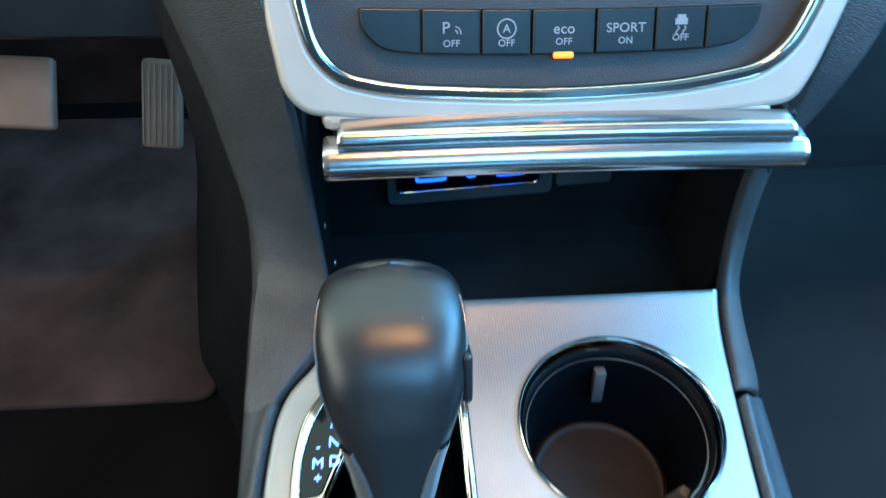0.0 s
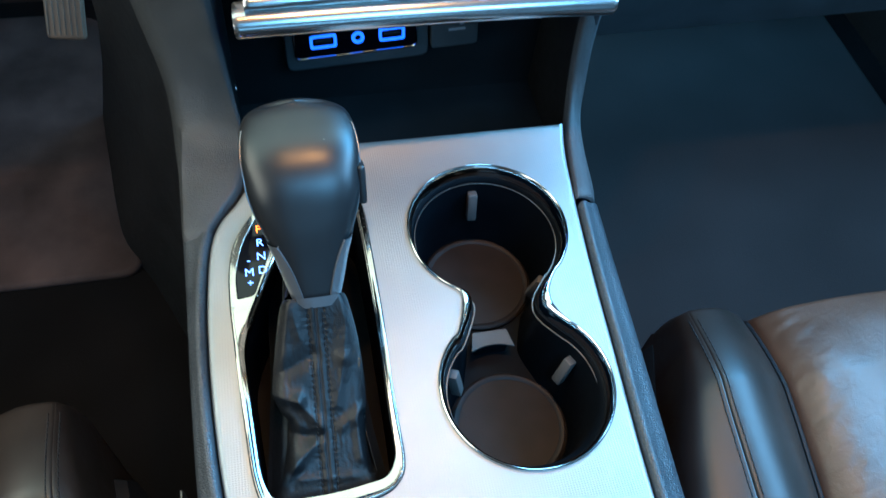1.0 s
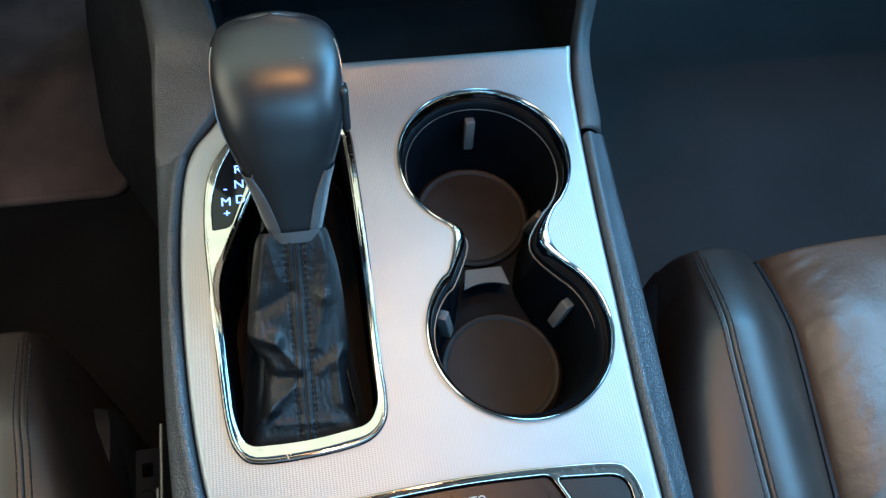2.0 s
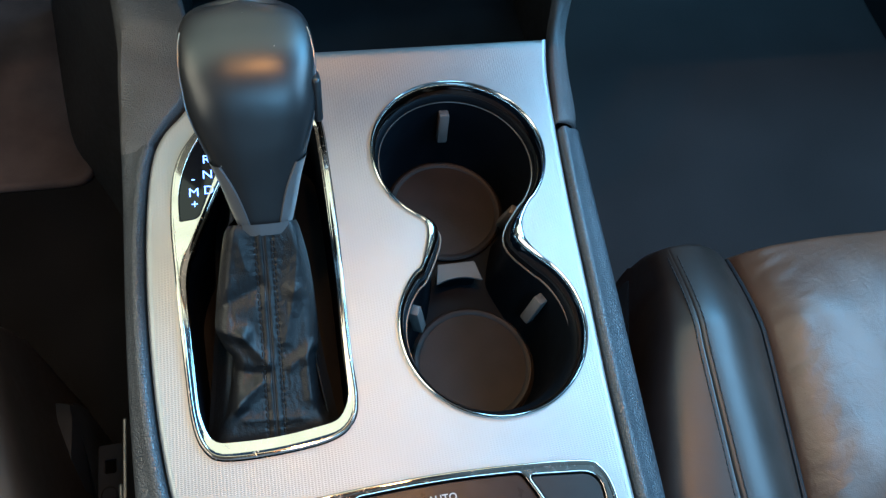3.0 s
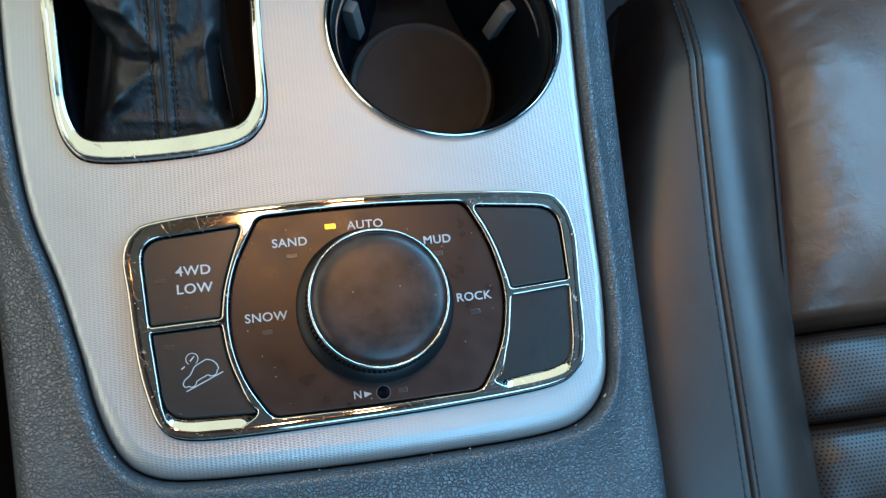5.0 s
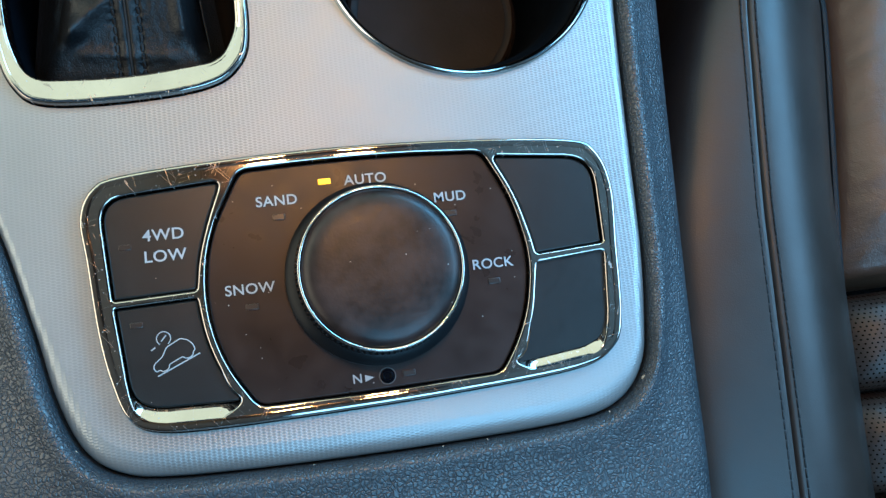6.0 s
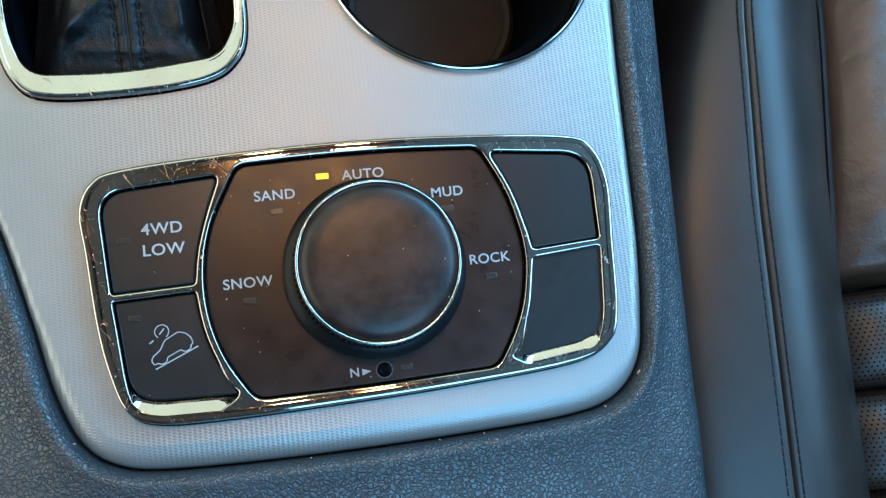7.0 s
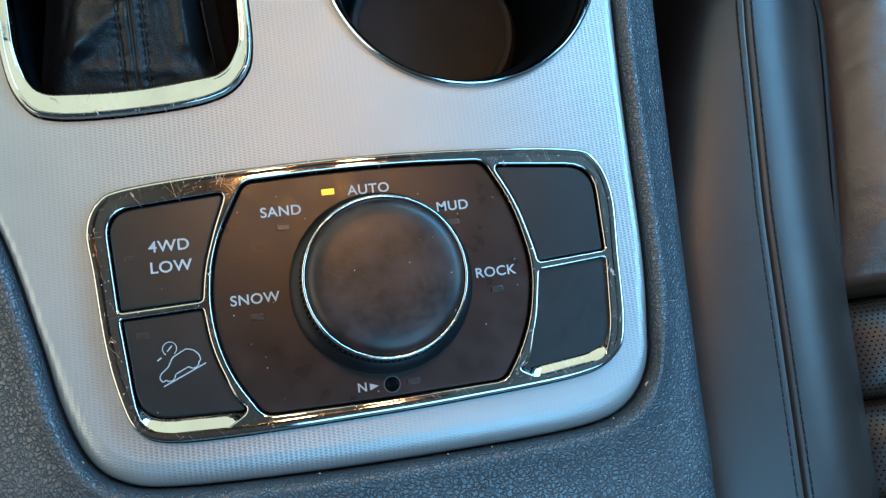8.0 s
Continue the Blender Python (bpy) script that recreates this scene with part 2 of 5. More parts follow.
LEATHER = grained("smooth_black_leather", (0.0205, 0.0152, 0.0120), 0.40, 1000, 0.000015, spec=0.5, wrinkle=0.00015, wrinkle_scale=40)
# Warm reflected light on the insert is put into this brown base.
LEATHER_WARM = grained("creased_warm_lit_leather", (0.068, 0.0350, 0.0180), 0.43, 900, 0.00004, spec=0.66, wrinkle=0.00034, wrinkle_scale=110)
PERF = perforated()
THREAD = material("dark_thread", (0.007, 0.007, 0.008), 0.7, vary=0.2)
PAINT_WHITE = material("printed_grey_white", (0.35, 0.365, 0.385), 0.5, vary=0.10)
PRINT_DIM = material("printed_grey", (0.22, 0.235, 0.26), 0.5, vary=0.06)
LED_ON = material("lit_amber_led", (1.0, 0.47, 0.0), 0.4, vary=0.0, emit=1.7)
LED_OFF = material("unlit_led_window", (0.018, 0.014, 0.0125), 0.3, vary=0.1)
ECO_ON = material("lit_orange_led", (1.0, 0.17, 0.0), 0.4, vary=0.0, emit=1.4)
PRND_ON = material("lit_white_letter", (0.27, 0.36, 1.0), 0.4, vary=0.0, emit=2.8)
PARK_ON = material("lit_red_orange_letter", (1.0, 0.13, 0.0), 0.4, vary=0.0, emit=4.0)
BLUE_ON = material("lit_blue_port_rim", (0.10, 0.18, 1.0), 0.4, vary=0.0, emit=0.9)
CARPET = material("dark_brown_carpet", (0.055, 0.041, 0.039), 0.95, vary=0.45, scale=14, bump=0.9, bump_scale=700, spec=0.1)
# Footwell shade is put into this carpet's near-black base colour.
FLOOR_SHADE = material("shade_darkened_carpet", (0.0040, 0.0038, 0.0043), 0.95, vary=0.3, scale=14, bump=0.9, bump_scale=700, spec=0.1)
# Haze over the passenger footwell is put into this lighter carpet.
MAT_HAZE = material("haze_lifted_carpet", (0.029, 0.0292, 0.0302), 0.95, vary=0.12, scale=9, bump=0.9, bump_scale=700, spec=0.1)
DASH = grained("soft_dash_plastic", (0.032, 0.036, 0.041), 0.55, 900, 0.0001)
STEEL = material("brushed_pedal_steel", (0.30, 0.18, 0.12), 0.5, metal=0.25, vary=0.1)
RUBBER = material("ribbed_pedal_rubber", (0.20, 0.135, 0.09), 0.6, vary=0.1)
BRACKET = material("dark_bracket_steel", (0.010, 0.010, 0.011), 0.8, spec=0.1, vary=0.25)
SEAT_STEEL = material("seat_rail_steel", (0.17, 0.16, 0.155), 0.35, metal=0.9, vary=0.2)
CRUMB = material("pale_crumb", (0.36, 0.31, 0.23), 0.8, vary=0.2)
GLASS = material("added_roof_glass", (0.75, 0.82, 0.86), 0.03, vary=0.0)
GLASS.node_tree.nodes["Principled BSDF"].inputs["Transmission Weight"].default_value = 1.0
HEADLINER = material("grey_headliner_cloth", (0.27, 0.25, 0.23), 0.95, vary=0.08, bump=0.3)
DOOR_TRIM = material("black_door_trim", (0.03, 0.03, 0.032), 0.6, vary=0.1, bump=0.2)

# ---- shapes ----


def empty(name, at, label, category, kind="", group=""):
    ob = new(name)
    ob.location = at
    ob.empty_display_size = 0.02
    return tagged(ob, label, category, group, kind)


def link_mesh(name, me, mat, parent=None, label=""):
    me.materials.clear()
    me.materials.append(mat)
    ob = new(name, me)
    if parent is not None:
        ob.parent = parent
        bpy.context.view_layer.update()
        ob.matrix_parent_inverse = parent.matrix_world.inverted()
    if label:
        ob["label"] = label
    return ob


FLATS = [Vector((0, 0, 1)), Vector((0, -0.866, 0.5)).normalized()]


def part(name, bm, mat, parent=None, label="", smooth=40):
    """Links a bmesh as one mesh object, smooth but for edges sharper than some degrees."""
    bmesh.ops.recalc_face_normals(bm, faces=bm.faces[:])
    for f in bm.faces:
        f.smooth = max(abs(f.normal.dot(a)) for a in FLATS) < 0.99995
    for e in bm.edges:
        if len(e.link_faces) == 2 and e.calc_face_angle(0) > radians(smooth):
            e.smooth = False
    me = bpy.data.meshes.new(name)
    bm.to_mesh(me)
    bm.free()
    return link_mesh(name, me, mat, parent, label)


def spline(pts, steps=6, closed=True):
    """A smooth line through points of any dimension."""
    p = np.array(pts, float)
    k = len(p)
    out = []
    for i in range(k if closed else k - 1):
        a, b, c, d = (p[j % k] if closed else p[min(max(j, 0), k - 1)] for j in (i - 1, i, i + 1, i + 2))
        for s in range(steps):
            t = s / steps
            out.append(0.5 * (2 * b + (c - a) * t + (2 * a - 5 * b + 4 * c - d) * t * t + (3 * b - a - 3 * c + d) * t ** 3))
    if not closed:
        out.append(p[-1])
    return np.array(out)


def mm(*pairs):
    return [(x / 1000, y / 1000) for x, y in pairs]


def rounded(poly, r, steps=6):
    """A closed polygon with its corners rounded; r is one radius or one a corner."""
    out = []
    k = len(poly)
    for i in range(k):
        a, b, c = (np.array(poly[j % k], float) for j in (i - 1, i, i + 1))
        ri = r[i] if isinstance(r, (list, tuple)) else r
        u, v = a - b, c - b
        lu, lv = np.linalg.norm(u), np.linalg.norm(v)
        q = min(ri, 0.48 * lu, 0.48 * lv)
        p0, p1 = b + u / lu * q, b + v / lv * q
        for s in range(steps + 1):
            t = s / steps
            out.append((1 - t) ** 2 * p0 + 2 * t * (1 - t) * b + t * t * p1)
    return np.array(out)


def plate(outlines, top, thick, bevel=0.0005, res=2):
    """A flat solid with holes (the first outline is the rim), its edges rounded; returns a bmesh."""
    cu = bpy.data.curves.new("outline", "CURVE")
    cu.dimensions, cu.fill_mode = "2D", "BOTH"
    cu.extrude = max(thick / 2 - bevel, 1e-5)
    cu.bevel_depth, cu.bevel_resolution, cu.offset = bevel, res, -bevel
    for o in outlines:
        s = cu.splines.new("POLY")
        s.points.add(len(o) - 1)
        for p, q in zip(s.points, o):
            p.co = (q[0], q[1], 0, 1)
        s.use_cyclic_u = True
    ob = bpy.data.objects.new("outline", cu)
    scene.collection.objects.link(ob)
    dg = bpy.context.evaluated_depsgraph_get()
    me = bpy.data.meshes.new_from_object(ob.evaluated_get(dg))
    bm = bmesh.new()
    bm.from_mesh(me)
    bpy.data.objects.remove(ob)
    bpy.data.curves.remove(cu)
    bpy.data.meshes.remove(me)
    bmesh.ops.remove_doubles(bm, verts=bm.verts[:], dist=1e-6)
    bmesh.ops.translate(bm, verts=bm.verts[:], vec=(0, 0, top - thick / 2))
    return bm


def loft(rings, closed=False, cap=False):
    """A skin over rows of points."""
    bm = bmesh.new()
    vs = [[bm.verts.new(tuple(p)) for p in r] for r in rings]
    for a, b in zip(vs, vs[1:]):
        k = len(a)
        for i in range(k if closed else k - 1):
            j = (i + 1) % k
            bm.faces.new((a[i], a[j], b[j], b[i]))
    if cap:
        bm.faces.new(vs[0][::-1])
        bm.faces.new(vs[-1])
    return bm


def tube(pts, r, sides=8, closed=False):
    """A round bar along a line."""
    p = [Vector(q) for q in pts]
    rings = []
    k = len(p)
    for i in range(k):
        d = (p[(i + 1) % k] - p[i - 1]) if closed else (p[min(i + 1, k - 1)] - p[max(i - 1, 0)])
        d.normalize()
        up = Vector((0, 0, 1)) if abs(d.z) < 0.9 else Vector((1, 0, 0))
        u = d.cross(up).normalized()
        v = u.cross(d)
        rings.append([p[i] + r * (math.cos(a) * u + math.sin(a) * v) for a in (2 * math.pi * s / sides for s in range(sides))])
    if closed:
        rings.append(rings[0])
    bm = loft(rings, True, not closed)
    bmesh.ops.remove_doubles(bm, verts=bm.verts[:], dist=1e-7)
    return bm


def block(size, bevel, m=Matrix(), seg=2):
    bm = bmesh.new()
    bmesh.ops.create_cube(bm, size=1, matrix=Matrix.Diagonal((*size, 1)))
    if bevel:
        bmesh.ops.bevel(bm, geom=bm.edges[:], offset=bevel, segments=seg, affect="EDGES", profile=0.5)
    bmesh.ops.transform(bm, matrix=m, verts=bm.verts[:])
    return bm


def turned(profile, at, seg=64):
    """A body of revolution about the upright through at; the profile is rows of radius, height."""
    rings = []
    for r, z in profile:
        rings.append([(at[0] + r * math.cos(2 * math.pi * s / seg), at[1] + r * math.sin(2 * math.pi * s / seg), at[2] + z) for s in range(seg)])
    bm = loft(rings, True)
    bmesh.ops.remove_doubles(bm, verts=bm.verts[:], dist=1e-7)
    return bm


def lettering(text, height, m, bold=0.0):
    """A word as a thin mesh, centred at the pose m, with capitals of that height."""
    cu = bpy.data.curves.new("word", "FONT")
    cu.body, cu.align_x, cu.align_y = text, "CENTER", "CENTER"
    cu.size, cu.extrude, cu.offset, cu.space_character = height / 0.69, 0.00006, bold, 1.06
    ob = bpy.data.objects.new("word", cu)
    scene.collection.objects.link(ob)
    dg = bpy.context.evaluated_depsgraph_get()
    me = bpy.data.meshes.new_from_object(ob.evaluated_get(dg))
    bpy.data.objects.remove(ob)
    bpy.data.curves.remove(cu)
    me.transform(m)
    return me


def merged(bms):
    out = bmesh.new()
    for b in bms:
        me = bpy.data.meshes.new("piece")
        b.to_mesh(me)
        b.free()
        out.from_mesh(me)
        bpy.data.meshes.remove(me)
    return out


# ---- cabin shell ----


def shell(name, size, at, mat, label, category, rot=(0, 0, 0)):
    ob = part(name, block(size, 0.01), mat)
    ob.matrix_world = pose(*at, *rot)
    return tagged(ob, label, category, kind="structure")


shell("floor", (1.7, 2.9, 0.04), (0, -0.55, -0.36), FLOOR_SHADE, "cabin floor carpet, footwell shade put into its colour", "floor")
def oblong(x0, x1, y0, y1, rad):
    return rounded([(x0, y0), (x1, y0), (x1, y1), (x0, y1)], rad)


# Opening and pane are assumed, added to house the fill lamp overhead.
FILL_OPENING = (-0.07, 0.43, -0.66, -0.18)
roof = part("ceiling", plate([oblong(-0.65, 0.65, -1.80, 0.30, 0.03), oblong(*FILL_OPENING, 0.03)], 0.775, 0.03, 0.004), HEADLINER)
tagged(roof, "grey cloth headliner with an added opening for a fill lamp", "ceiling", kind="structure")
pane = part("window_assumed_roof", plate([oblong(-0.09, 0.45, -0.68, -0.16, 0.03)], 0.782, 0.005, 0.001), GLASS)
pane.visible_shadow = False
tagged(pane, "added tinted pane over the fill lamp opening", "window", kind="structure")
shell("wall_front", (1.6, 0.04, 0.72), (0, 0.90, -0.0), CARPET, "dark carpeted bulkhead behind the pedals", "wall")
shell("wall_rear", (1.6, 0.04, 0.7), (0, -1.95, 0.0), DOOR_TRIM, "black trimmed rear wall of the cabin", "wall")
for name, s in (("wall_left", -1), ("wall_right", 1)):
    shell(name, (0.06, 2.9, 0.60), (s * 0.78, -0.55, -0.06), DOOR_TRIM, "black trimmed inner door panel", "wall")
    for y in (0.50, -0.55, -1.55):
        shell("trim", (0.05, 0.10, 0.56), (s * 0.71, y, 0.50), HEADLINER, "grey trimmed roof pillar beside the windows", "pillar", (0, -s * 16, 0))
roof_box = part("roof_console", block((0.26, 0.24, 0.03), 0.008, pose(0, 0.20, 0.735)), DOOR_TRIM)
tagged(roof_box, "dark roof console with two lit reading lamps", "roof console")
for side in (-1, 1):
    part("lamp_lens", block((0.052, 0.032, 0.004), 0.0015, pose(side * 0.053, 0.231, 0.7185)), HEADLINER, roof_box, "small reading lamp lens")

# ---- centre console ----
console = empty("center_console", (0, 0, -0.33), "black grained centre console with silver woven trim between the seats", "console")

# Edge of the silver panel and, beside each point of it, the console's own outer edge, in millimetres.
PAIRS = [
    (110, 280, 122, 284), (104.5, 250, 119, 252), (97, 179, 114.5, 180), (92.3, 116, 110.8, 116), (88.2, 62, 106.8, 62),
    (85.4, 2, 102.6, 0), (83.4, -22, 100.6, -40), (80.5, -36, 99.4, -80), (72, -46, 95, -125), (57, -50.3, 70, -138),
    (21, -51.5, 22, -140), (-23, -51.3, -25, -140), (-62, -49.6, -75, -138), (-77, -46.3, -108, -125), (-86, -38.5, -117, -80),
    (-91.8, -24, -120, -40), (-96, -4, -122.5, -5), (-102, 19.5, -124.5, 20), (-109.6, 43, -126.5, 45), (-114.2, 69, -128, 70),
    (-117.3, 100, -129.3, 100), (-119.2, 140, -130.3, 140), (-119, 179, -131, 180), (-116, 214, -132, 216), (-110, 232, -133, 238),
    (-99.5, 246, -134, 262), (-91, 262, -134.5, 280), (-87, 280, -135, 295),
]
EDGE = spline(np.array(PAIRS) / 1000, 6, closed=False)
OUT = EDGE[:, 2:] - EDGE[:, :2]
OUT /= np.linalg.norm(OUT, axis=1)[:, None]
SEAM_Y = 0.2262


def console_skin():
    rings = []
    for (sx, sy, ox, oy), n in zip(EDGE, OUT):
        if sy > SEAM_Y:
            continue
        s, o = np.array((sx, sy)), np.array((ox, oy))
        row = [(*(s + n * d), z) for d, z in ((0.0003, -0.016), (0.0006, -0.004), (0.0011, -0.0008), (0.0019, 0.0010), (0.0031, 0.0020), (0.0044, 0.0021), (0.0060, 0.0012))]
        a = s + n * 0.0060
        for f, z in ((0.2, -0.0008), (0.45, -0.002), (0.7, -0.0035), (0.86, -0.0055), (0.95, -0.009), (1.0, -0.015)):
            row.append((*(a + (o - a) * f), z))
        row += [(*(o + n * d), z) for d, z in ((0.0012, -0.03), (0.004, -0.09), (0.012, -0.20), (0.03, -0.345))]
        rings.append(row)
    return loft(rings)


part("body", console_skin(), GRAIN, console, "black leather-grained console body")


def trim_panel(holes):
    """The silver plate: a flat sheet with its openings, and a rim that rolls down all round."""
    front = [((x, 0.280), (0.0, 1.0)) for x in np.linspace(-0.083, 0.106, 14)]
    loop = [((e[0], e[1]), tuple(n), 0.003 + 0.004 * min(1, max(0, (0.0 - e[1]) / 0.035))) for e, n in zip(EDGE, OUT)]
    loop += [(p, n, 0.0025) for p, n in front]
    rings = []
    for (x, y), (nx, ny), w in loop:
        row = []
        for a in (0, 18, 36, 54, 72, 90):
            d, z = w * math.sin(radians(a)) - w, -w * 0.8 * (1 - math.cos(radians(a)))
            row.append((x + nx * d, y + ny * d, z))
        row.append((x, y, -0.016))
        rings.append(row)
    rim = loft(rings + [rings[0]])
    flat = plate([[r[0][:2] for r in rings]] + holes, 0.0, 0.0, 0.0)
    bm = merged([rim, flat])
    bmesh.ops.remove_doubles(bm, verts=bm.verts[:], dist=2e-6)
    for y in (0.246, 0.252, 0.258, 0.264, 0.270, 0.275):
        bmesh.ops.bisect_plane(bm, geom=bm.verts[:] + bm.edges[:] + bm.faces[:], plane_co=(0, y, 0), plane_no=(0, 1, 0))
    for v in bm.verts:
        if v.co.y > 0.246:
            v.co.z += 2.6 * (v.co.y - 0.246) ** 2
    return bm


def figure_eight(grow, waist):
    """The outline of the two cup wells joined by a waist."""
    c1, r1, c2, r2 = (0.0425, 0.2070), 0.0480 + grow, (0.0402, 0.1061), 0.0467 + grow
    pts = [(c1[0] + r1 * math.cos(a), c1[1] + r1 * math.sin(a)) for a in np.radians(np.linspace(-50, 231, 40))]
    pts += [(0.0165 + waist, 0.1655), (0.0160 + waist, 0.1570)]
    pts += [(c2[0] + r2 * math.cos(a), c2[1] + r2 * math.sin(a)) for a in np.radians(np.linspace(129, 406, 40))]
    pts += [(0.0672 - waist, 0.1500), (0.0676 - waist, 0.1600)]
    return spline(pts, 3)


BOOT_OUT = spline(mm((-29, 78.5), (-29, 107), (-27.3, 156), (-27, 200), (-28, 235), (-36, 252), (-60, 258), (-82, 248), (-94, 231.5), (-102.5, 217), (-106.3, 200),
                     (-107.3, 178), (-106.2, 152), (-103.7, 106), (-101.3, 78), (-96.7, 64.7), (-88, 59.2), (-65, 58.7), (-43, 61.2), (-33, 67.3)), 6)
BEZEL_OUT = spline(mm((-80.3, 12), (-81.3, 25), (-77.5, 33.5), (-69, 37), (-39, 39.3), (-5, 40.2), (29, 39.3), (64, 36.6), (73.5, 32), (77.3, 20), (76, 1),
                      (74, -21), (69.5, -30.5), (57, -35.2), (19, -37.4), (-14, -38.1), (-46, -38.2), (-64, -37), (-72, -32.5), (-76, -22), (-78.6, -8)), 6)


def shrink(poly, d):
    """An outline moved inwards by d."""
    p = np.array(poly)
    t = np.roll(p, -1, 0) - np.roll(p, 1, 0)
    t /= np.linalg.norm(t, axis=1)[:, None] + 1e-12
    area = np.sum(p[:, 0] * np.roll(p[:, 1], -1) - p[:, 1] * np.roll(p[:, 0], -1))
    n = np.stack([-t[:, 1], t[:, 0]], 1) * (1 if area > 0 else -1)
    return p + n * d


part("trim_panel", trim_panel([shrink(figure_eight(0, 0), 0.0008), BOOT_OUT, BEZEL_OUT]), SILVER, console, "silver trim plate with a fine woven texture")

# Cup holders: plated ring, dark liner, lip, mats and spring tabs.
RING_OUT, RING_IN = figure_eight(0, 0), figure_eight(-0.0034, 0.0062)


def cup_ring():
    rings = []
    for o, i in zip(RING_OUT, RING_IN):
        o, i = np.array(o), np.array(i)
        rings.append([(*(o + (i - o) * f), z) for f, z in ((0, -0.001), (0.03, 0.0008), (0.15, 0.0016), (0.35, 0.0019), (0.6, 0.0011), (0.85, -0.001), (1.0, -0.004), (1.0, -0.0075))])
    return loft(rings + [rings[0]])


ring = part("cup_ring", cup_ring(), CHROME_CLEAN, console, "bright chrome figure-eight cup holder ring")


def well(c1, r1, c2, r2, z, neck):
    pts = [(c1[0] + r1 * math.cos(a), c1[1] + r1 * math.sin(a)) for a in np.radians(np.linspace(-50, 231, 40))]
    pts += [(0.042 - neck, 0.1655), (0.0415 - neck, 0.1570)]
    pts += [(c2[0] + r2 * math.cos(a), c2[1] + r2 * math.sin(a)) for a in np.radians(np.linspace(129, 406, 40))]
    pts += [(0.042 + neck, 0.1500), (0.0425 + neck, 0.1600)]
    return [(x, y, z) for x, y in spline(pts, 3)]


C1, C2 = (0.0425, 0.2065), (0.0400, 0.1075)
lin = [[(x, y, -0.0072) for x, y in RING_IN], [(x, y, -0.0078) for x, y in shrink(RING_IN, 0.0009)],
       well(C1, 0.0425, C2, 0.0408, -0.012, 0.0185), well(C1, 0.0405, C2, 0.0388, -0.036, 0.018), well(C1, 0.0380, C2, 0.0366, -0.056, 0.017), well(C1, 0.0360, C2, 0.0346, -0.0625, 0.016)]
bm = loft([r + [r[0]] for r in map(list, lin)])
flo = plate([[p[:2] for p in lin[-1]]], -0.0625, 0.0, 0.0)
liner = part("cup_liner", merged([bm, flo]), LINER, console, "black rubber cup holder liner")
# Light caught on the liner's edge is put into this lip's pale colour.
part("lip", tube([(x, y, -0.0115) for x, y in shrink(RING_IN, 0.0020)], 0.00055, 6, True), SEAT_STEEL, liner, "thin lip inside the ring, lightened as an edge highlight")
for c, r in ((C1, 0.0345), (C2, 0.0335)):
    part("mat", turned(((0.0, 0.0), (r - 0.004, 0.0), (r - 0.003, 0.0008), (r - 0.0012, 0.0010), (r, 0.0002), (r, -0.003)), (*c, -0.0605), 72), MAT, liner, "brown dusty round mat in the well")
for c, ang, rad, z in ((C1, 88, 0.0372, -0.027), (C1, -32, 0.0372, -0.042), (C2, 151, 0.0362, -0.028), (C2, 27, 0.0355, -0.030), (C2, 268, 0.0380, -0.046)):
    m = Matrix.Translation((c[0] + rad * math.cos(radians(ang)), c[1] + rad * math.sin(radians(ang)), z)) @ pose(0, 0, 0, 0, 0, ang) @ pose(0, 0, 0, 0, 14, 0)
    part("tab", block((0.0060, 0.0060, 0.0205), 0.0010, m), TAB, liner, "grey spring tab")
part("bridge", plate([rounded(mm((29.5, 165.5), (51, 165.5), (53.5, 153), (47, 155.5), (40, 156.3), (33, 155.5), (26.5, 153)), [0.001, 0.001, 0.001, 0.006, 0.006, 0.006, 0.001])], -0.0505, 0.0016, 0.0004), TAB, liner, "grey web between the two wells")
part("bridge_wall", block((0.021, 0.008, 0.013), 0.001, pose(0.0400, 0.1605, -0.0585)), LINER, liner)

# ---- gear selector ----
lever = empty("gear_lever", (-0.0616, 0.16, -0.02), "black automatic gear lever with grey trim and leather gaiter", "gear lever")
OPENING = rounded(mm((-33, 80), (-31.8, 131), (-31.6, 190), (-32.5, 238), (-58, 252), (-73, 222), (-101.6, 152), (-99.6, 111), (-97.6, 80), (-93, 67.5), (-66, 66.3), (-38, 70)),
                  [0.004, 0.02, 0.02, 0.012, 0.012, 0.03, 0.012, 0.02, 0.01, 0.006, 0.03, 0.007])
WINDOW = rounded(mm((-102.6, 178), (-103.0, 194), (-98.5, 214), (-89, 232), (-80, 240), (-76.5, 226), (-93.8, 179)), [0.001, 0.01, 0.02, 0.012, 0.006, 0.004, 0.003])


def lofted_rim(outline, inner, prof):
    rings = [[(*(o + (i - o) * f), z) for f, z in prof] for o, i in zip(np.array(outline), inner)]
    return loft(rings + [rings[0]])


part("gap_liner", plate([shrink(BOOT_OUT, -0.002), shrink(BOOT_OUT, 0.004)], -0.0025, 0.003, 0.0003), DARK, lever)


def reach(outline, rim, cap):
    """An outline moved outwards as far as the rim lets it, or by the cap."""
    p = np.array(outline)
    ahead = p - shrink(p, 0.001)
    room = np.array([min(c, max(0.0008, np.min(np.linalg.norm(rim - q, axis=1)))) for q, c in zip(p, cap(p))])
    for _ in range(12):
        room = (np.roll(room, 1) + room * 2 + np.roll(room, -1)) / 4
    return p + ahead * 1000 * room[:, None]


